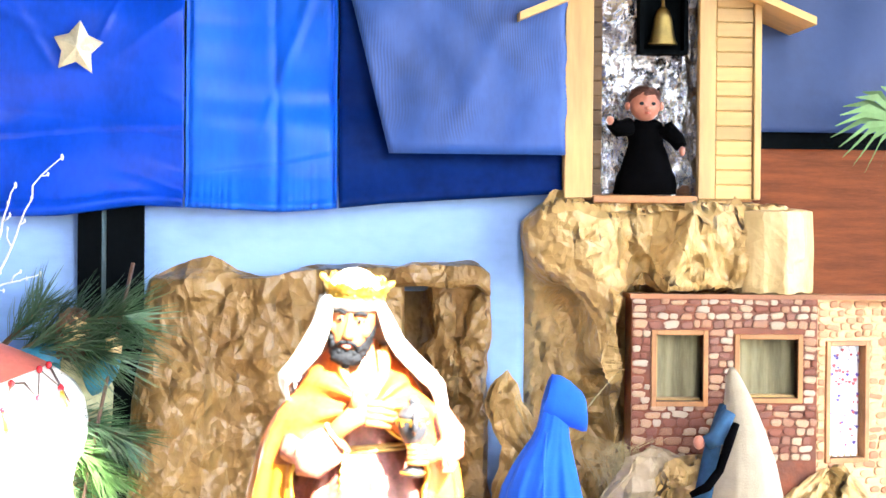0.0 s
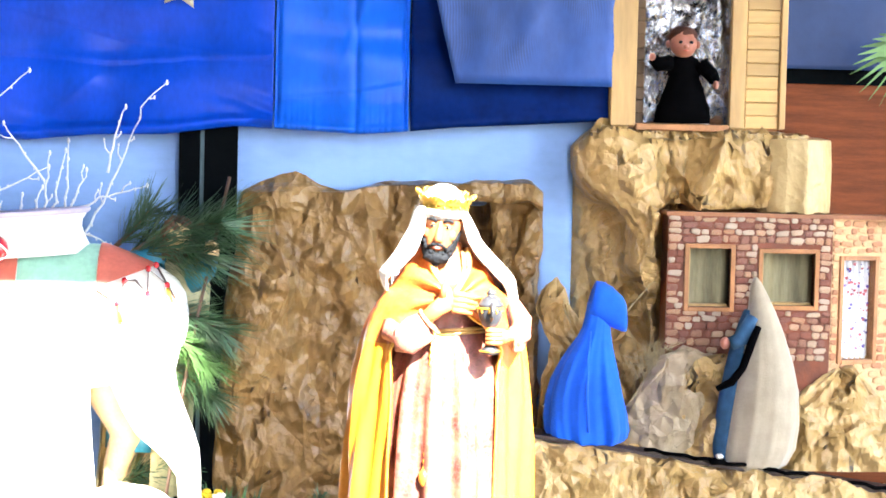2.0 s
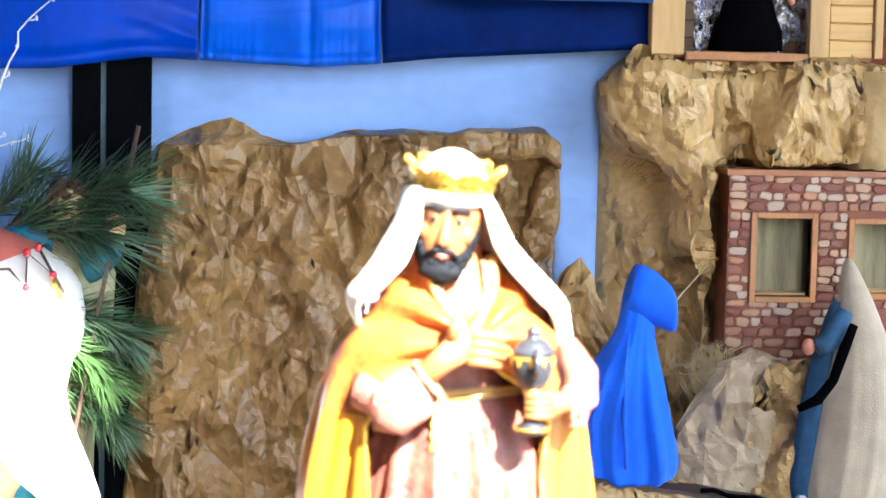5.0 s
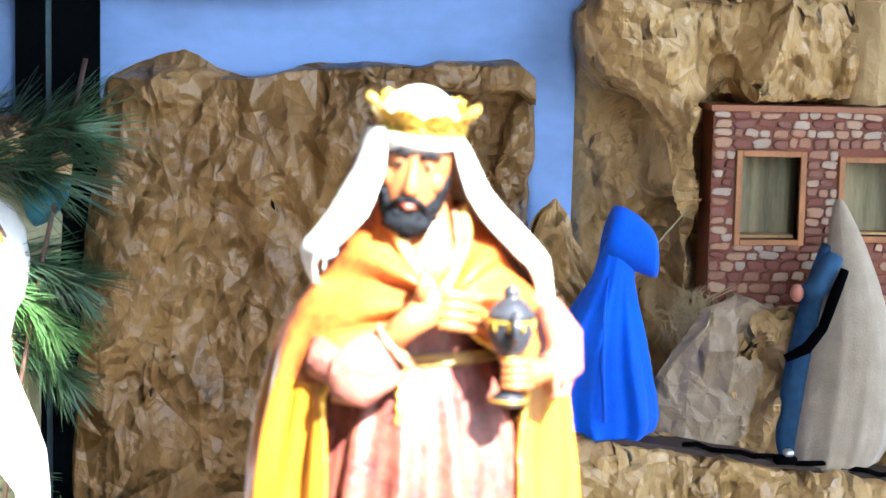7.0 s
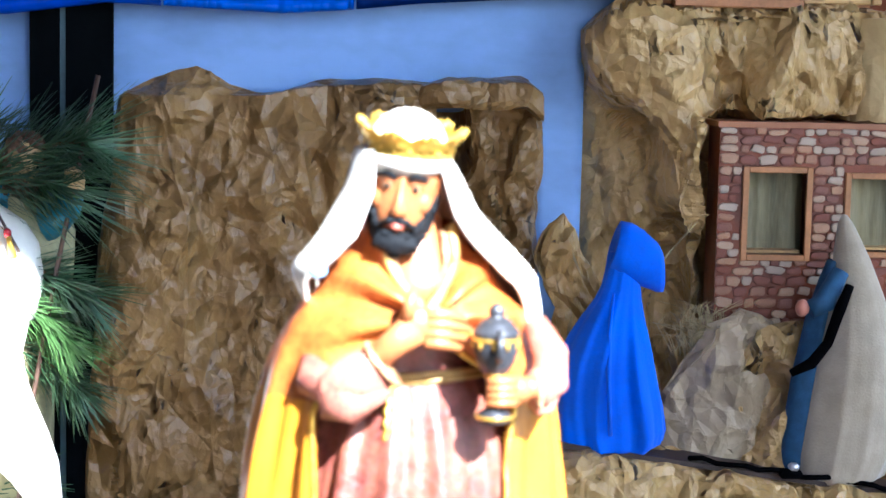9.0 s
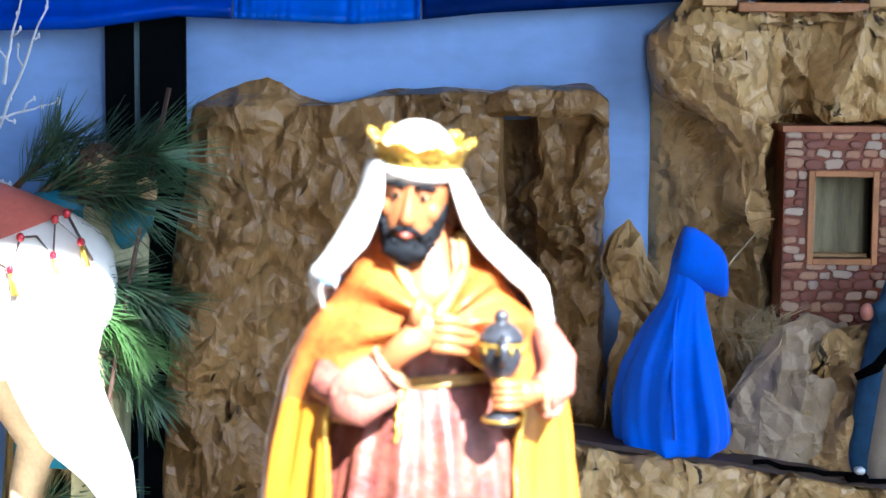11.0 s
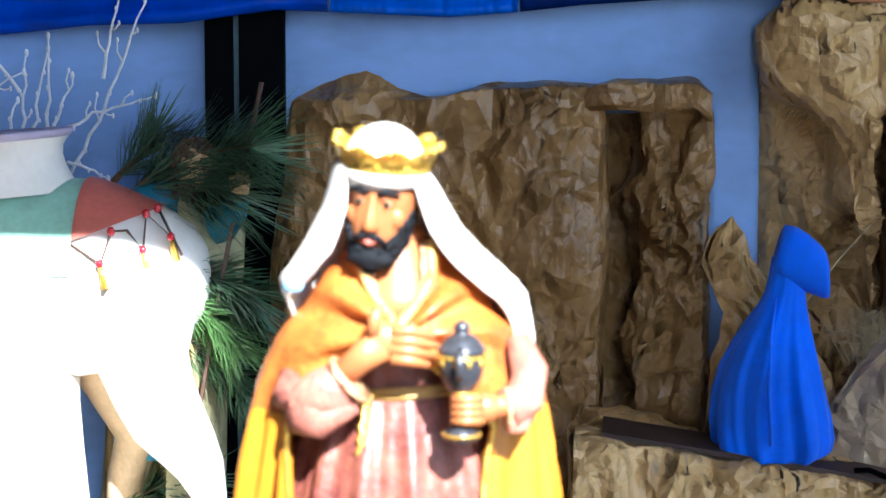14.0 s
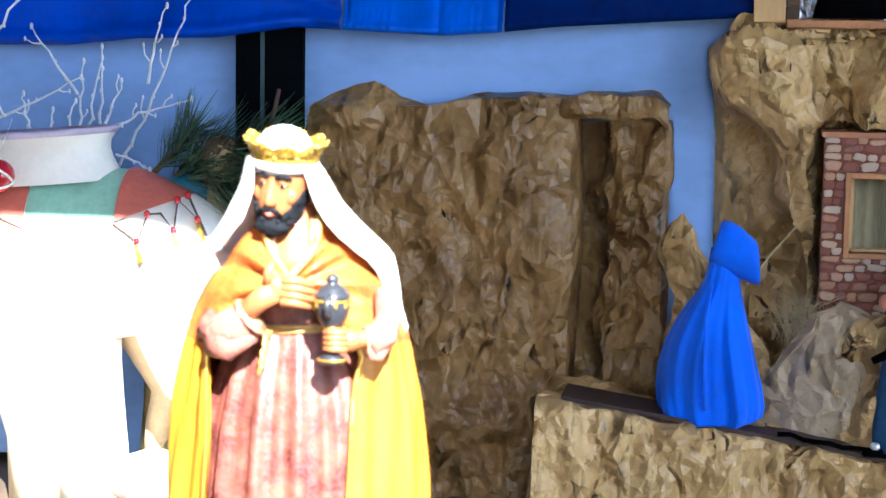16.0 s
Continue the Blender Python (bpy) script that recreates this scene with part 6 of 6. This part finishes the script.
pine_branch("pine_branch", [(-0.21, -0.15, 0.76), (-0.15, -0.155, 0.805), (-0.08, -0.165, 0.835), (0.0, -0.19, 0.850)], NEEDLE, 1, 330, 0.12, "dark green pine branch in front of the black frame")
pine_branch("pine_branch", [(-0.19, -0.16, 0.775), (-0.12, -0.17, 0.795), (-0.03, -0.20, 0.785)], NEEDLE, 6, 300, 0.115, "drooping dark green pine branch behind the camel")
pine_branch("pine_branch", [(-0.22, -0.14, 0.79), (-0.18, -0.14, 0.83), (-0.15, -0.14, 0.87)], NEEDLE, 5, 150, 0.095, "small dark green pine branch behind the camel")
pine_branch("pine_branch", [(-0.14, -0.15, 0.665), (-0.06, -0.175, 0.655), (0.0, -0.195, 0.63)], NEEDLE, 2, 330, 0.09, "green pine branch low beside the paper cliff")
pine_branch("pine_branch", [(-0.13, -0.17, 0.625), (-0.06, -0.20, 0.60), (-0.02, -0.215, 0.56)], NEEDLE_PALE, 3, 380, 0.07, "sunlit fresh green pine tips beside the camel")
pine_branch("pine_branch", [(-0.14, -0.15, 0.56), (-0.06, -0.17, 0.53), (-0.01, -0.20, 0.49)], NEEDLE, 4, 260, 0.07, "dark green pine branch behind the camel's leg")
pine_branch("pine_branch", [(-0.26, -0.12, 0.26), (-0.17, -0.14, 0.32), (-0.09, -0.16, 0.35)], NEEDLE, 8, 260, 0.075, "dark green pine branch on the floor behind the camel")
pine_branch("pine_branch", [(0.19, -0.285, 0.255), (0.205, -0.295, 0.285), (0.212, -0.305, 0.31)], NEEDLE, 9, 70, 0.035, "small green pine sprig against the paper cliff")


def dried_grass():
    f = Form()
    rng = random.Random(9)
    for i in range(120):
        x, y = 0.905 + rng.gauss(0, 0.020), -0.268 + rng.uniform(-0.012, 0.01)
        h = rng.uniform(0.03, 0.09)
        a = (x, y, 0.555)
        b = (x + rng.gauss(-0.006, 0.012), y - 0.012, 0.555 + h * 0.75)
        c = (x + rng.gauss(-0.016, 0.022), y - 0.016, 0.555 + h * 0.95)
        f.tube([a, b, c], [0.0008, 0.0007, 0.0004], STRAW, 3)
    f.tube([(0.80, -0.275, 0.64), (0.846, -0.277, 0.705), (0.886, -0.28, 0.752)], [0.0016, 0.0014, 0.0008], STRAW, 5)
    tagged(solid("dried_grass", f, label="wispy dry grass tuft among the paper rocks", category="dry grass", kind="stuff", smooth=False))


dried_grass()


def flowers():
    p = base("flower_clump", "low clump of yellow and white flowers with green leaves", "flowers")
    rng = random.Random(4)
    g, y, w = Form(), Form(), Form()
    for i in range(90):
        x, yy = 0.015 + rng.gauss(0, 0.030), -0.30 + rng.gauss(0, 0.02)
        h = rng.uniform(0.03, 0.085)
        a, tip = Vector((x, yy, STAGE)), Vector((x + rng.gauss(0, 0.02), yy + rng.gauss(0, 0.015), STAGE + h))
        s = Vector((0.003, 0.001, 0))
        m = a.lerp(tip, 0.6)
        g.loft([[a - s * 0.4, a + s * 0.4], [m - s, m + s], [tip - s * 0.1, tip + s * 0.1]], NEEDLE_PALE if i % 4 == 0 else NEEDLE, closed=False)
    for i in range(16):
        x, yy, z = 0.005 + rng.gauss(0, 0.022), -0.315 + rng.gauss(0, 0.012), STAGE + rng.uniform(0.05, 0.07)
        (y if i % 3 else w).ball((x, yy, z), (0.010, 0.009, 0.007), YELLOW if i % 3 else WHITE, seg=8, rows=5, bumpy=0.5)
    for i in range(14):
        x, z = -0.035 + rng.gauss(0, 0.008), STAGE + 0.02 + i * 0.006
        w.ball((x, -0.31 + rng.gauss(0, 0.006), z), 0.0055, WHITE, seg=7, rows=5, bumpy=0.4)
    tagged(solid("leaves", g, p, smooth=False), kind="stuff")
    solid("yellow_blossom", y, p, "yellow petals")
    solid("white_blossom", w, p, "white petals")


flowers()


def sheep():
    f = Form()
    f.ball((-0.15, -0.36, STAGE + 0.045), (0.09, 0.06, 0.048), WHITE, seg=24, rows=14, bumpy=0.08)
    f.ball((-0.085, -0.37, STAGE + 0.045), (0.03, 0.028, 0.028), WHITE, seg=16, rows=10)
    solid("statue", f, label="white glazed sheep statue lying below the camel", category="statue")


sheep()


def star():
    f = Form()
    cx, cz, y = -0.092, 1.333, -0.115
    rim = []
    for i in range(10):
        a = radians(90 + 36 * i - 6)
        r = (0.050 if i % 2 == 0 else 0.028) * (1 + 0.08 * math.sin(i * 2.3))
        rim.append((cx + r * math.cos(a), cz + r * math.sin(a)))
    f.loft([[(x, y + 0.004, z) for x, z in rim], [(x, y, z) for x, z in rim], [(cx + (x - cx) * 0.03, y - 0.012, cz + (z - cz) * 0.03) for x, z in rim]], STAR)
    f.v = [nearer(p, 0.1) for p in f.v]
    solid("star", f, label="cream foil star pinned to the blue curtain", category="star", smooth=False)


star()


def leaf_spray():
    p = base("leafy_twig", "green leafy twig beside the bell tower", "plant")
    f = Form()
    rng = random.Random(8)
    for i in range(12):
        a = Vector((1.44, -0.16, 1.215))
        ang = radians(110 + 140 * i / 11)
        tip = a + Vector((math.cos(ang) * 0.13, rng.uniform(-0.02, 0.02), math.sin(ang) * 0.09 - 0.02))
        m = a.lerp(tip, 0.55) + Vector((0, 0, 0.02))
        s = Vector((0.002, 0, 0.007))
        f.loft([[a - s * 0.3, a + s * 0.3], [m - s, m + s], [tip - s * 0.1, tip + s * 0.1]], NEEDLE_PALE, closed=False)
    solid("leaves", f, p)
    solid("stem", Form().tube([(1.44, -0.16, 1.215), (1.48, -0.14, 1.1), (1.49, -0.12, 0.95), (1.49, -0.11, STAGE)], 0.004, BARK, 7), p)


leaf_spray()
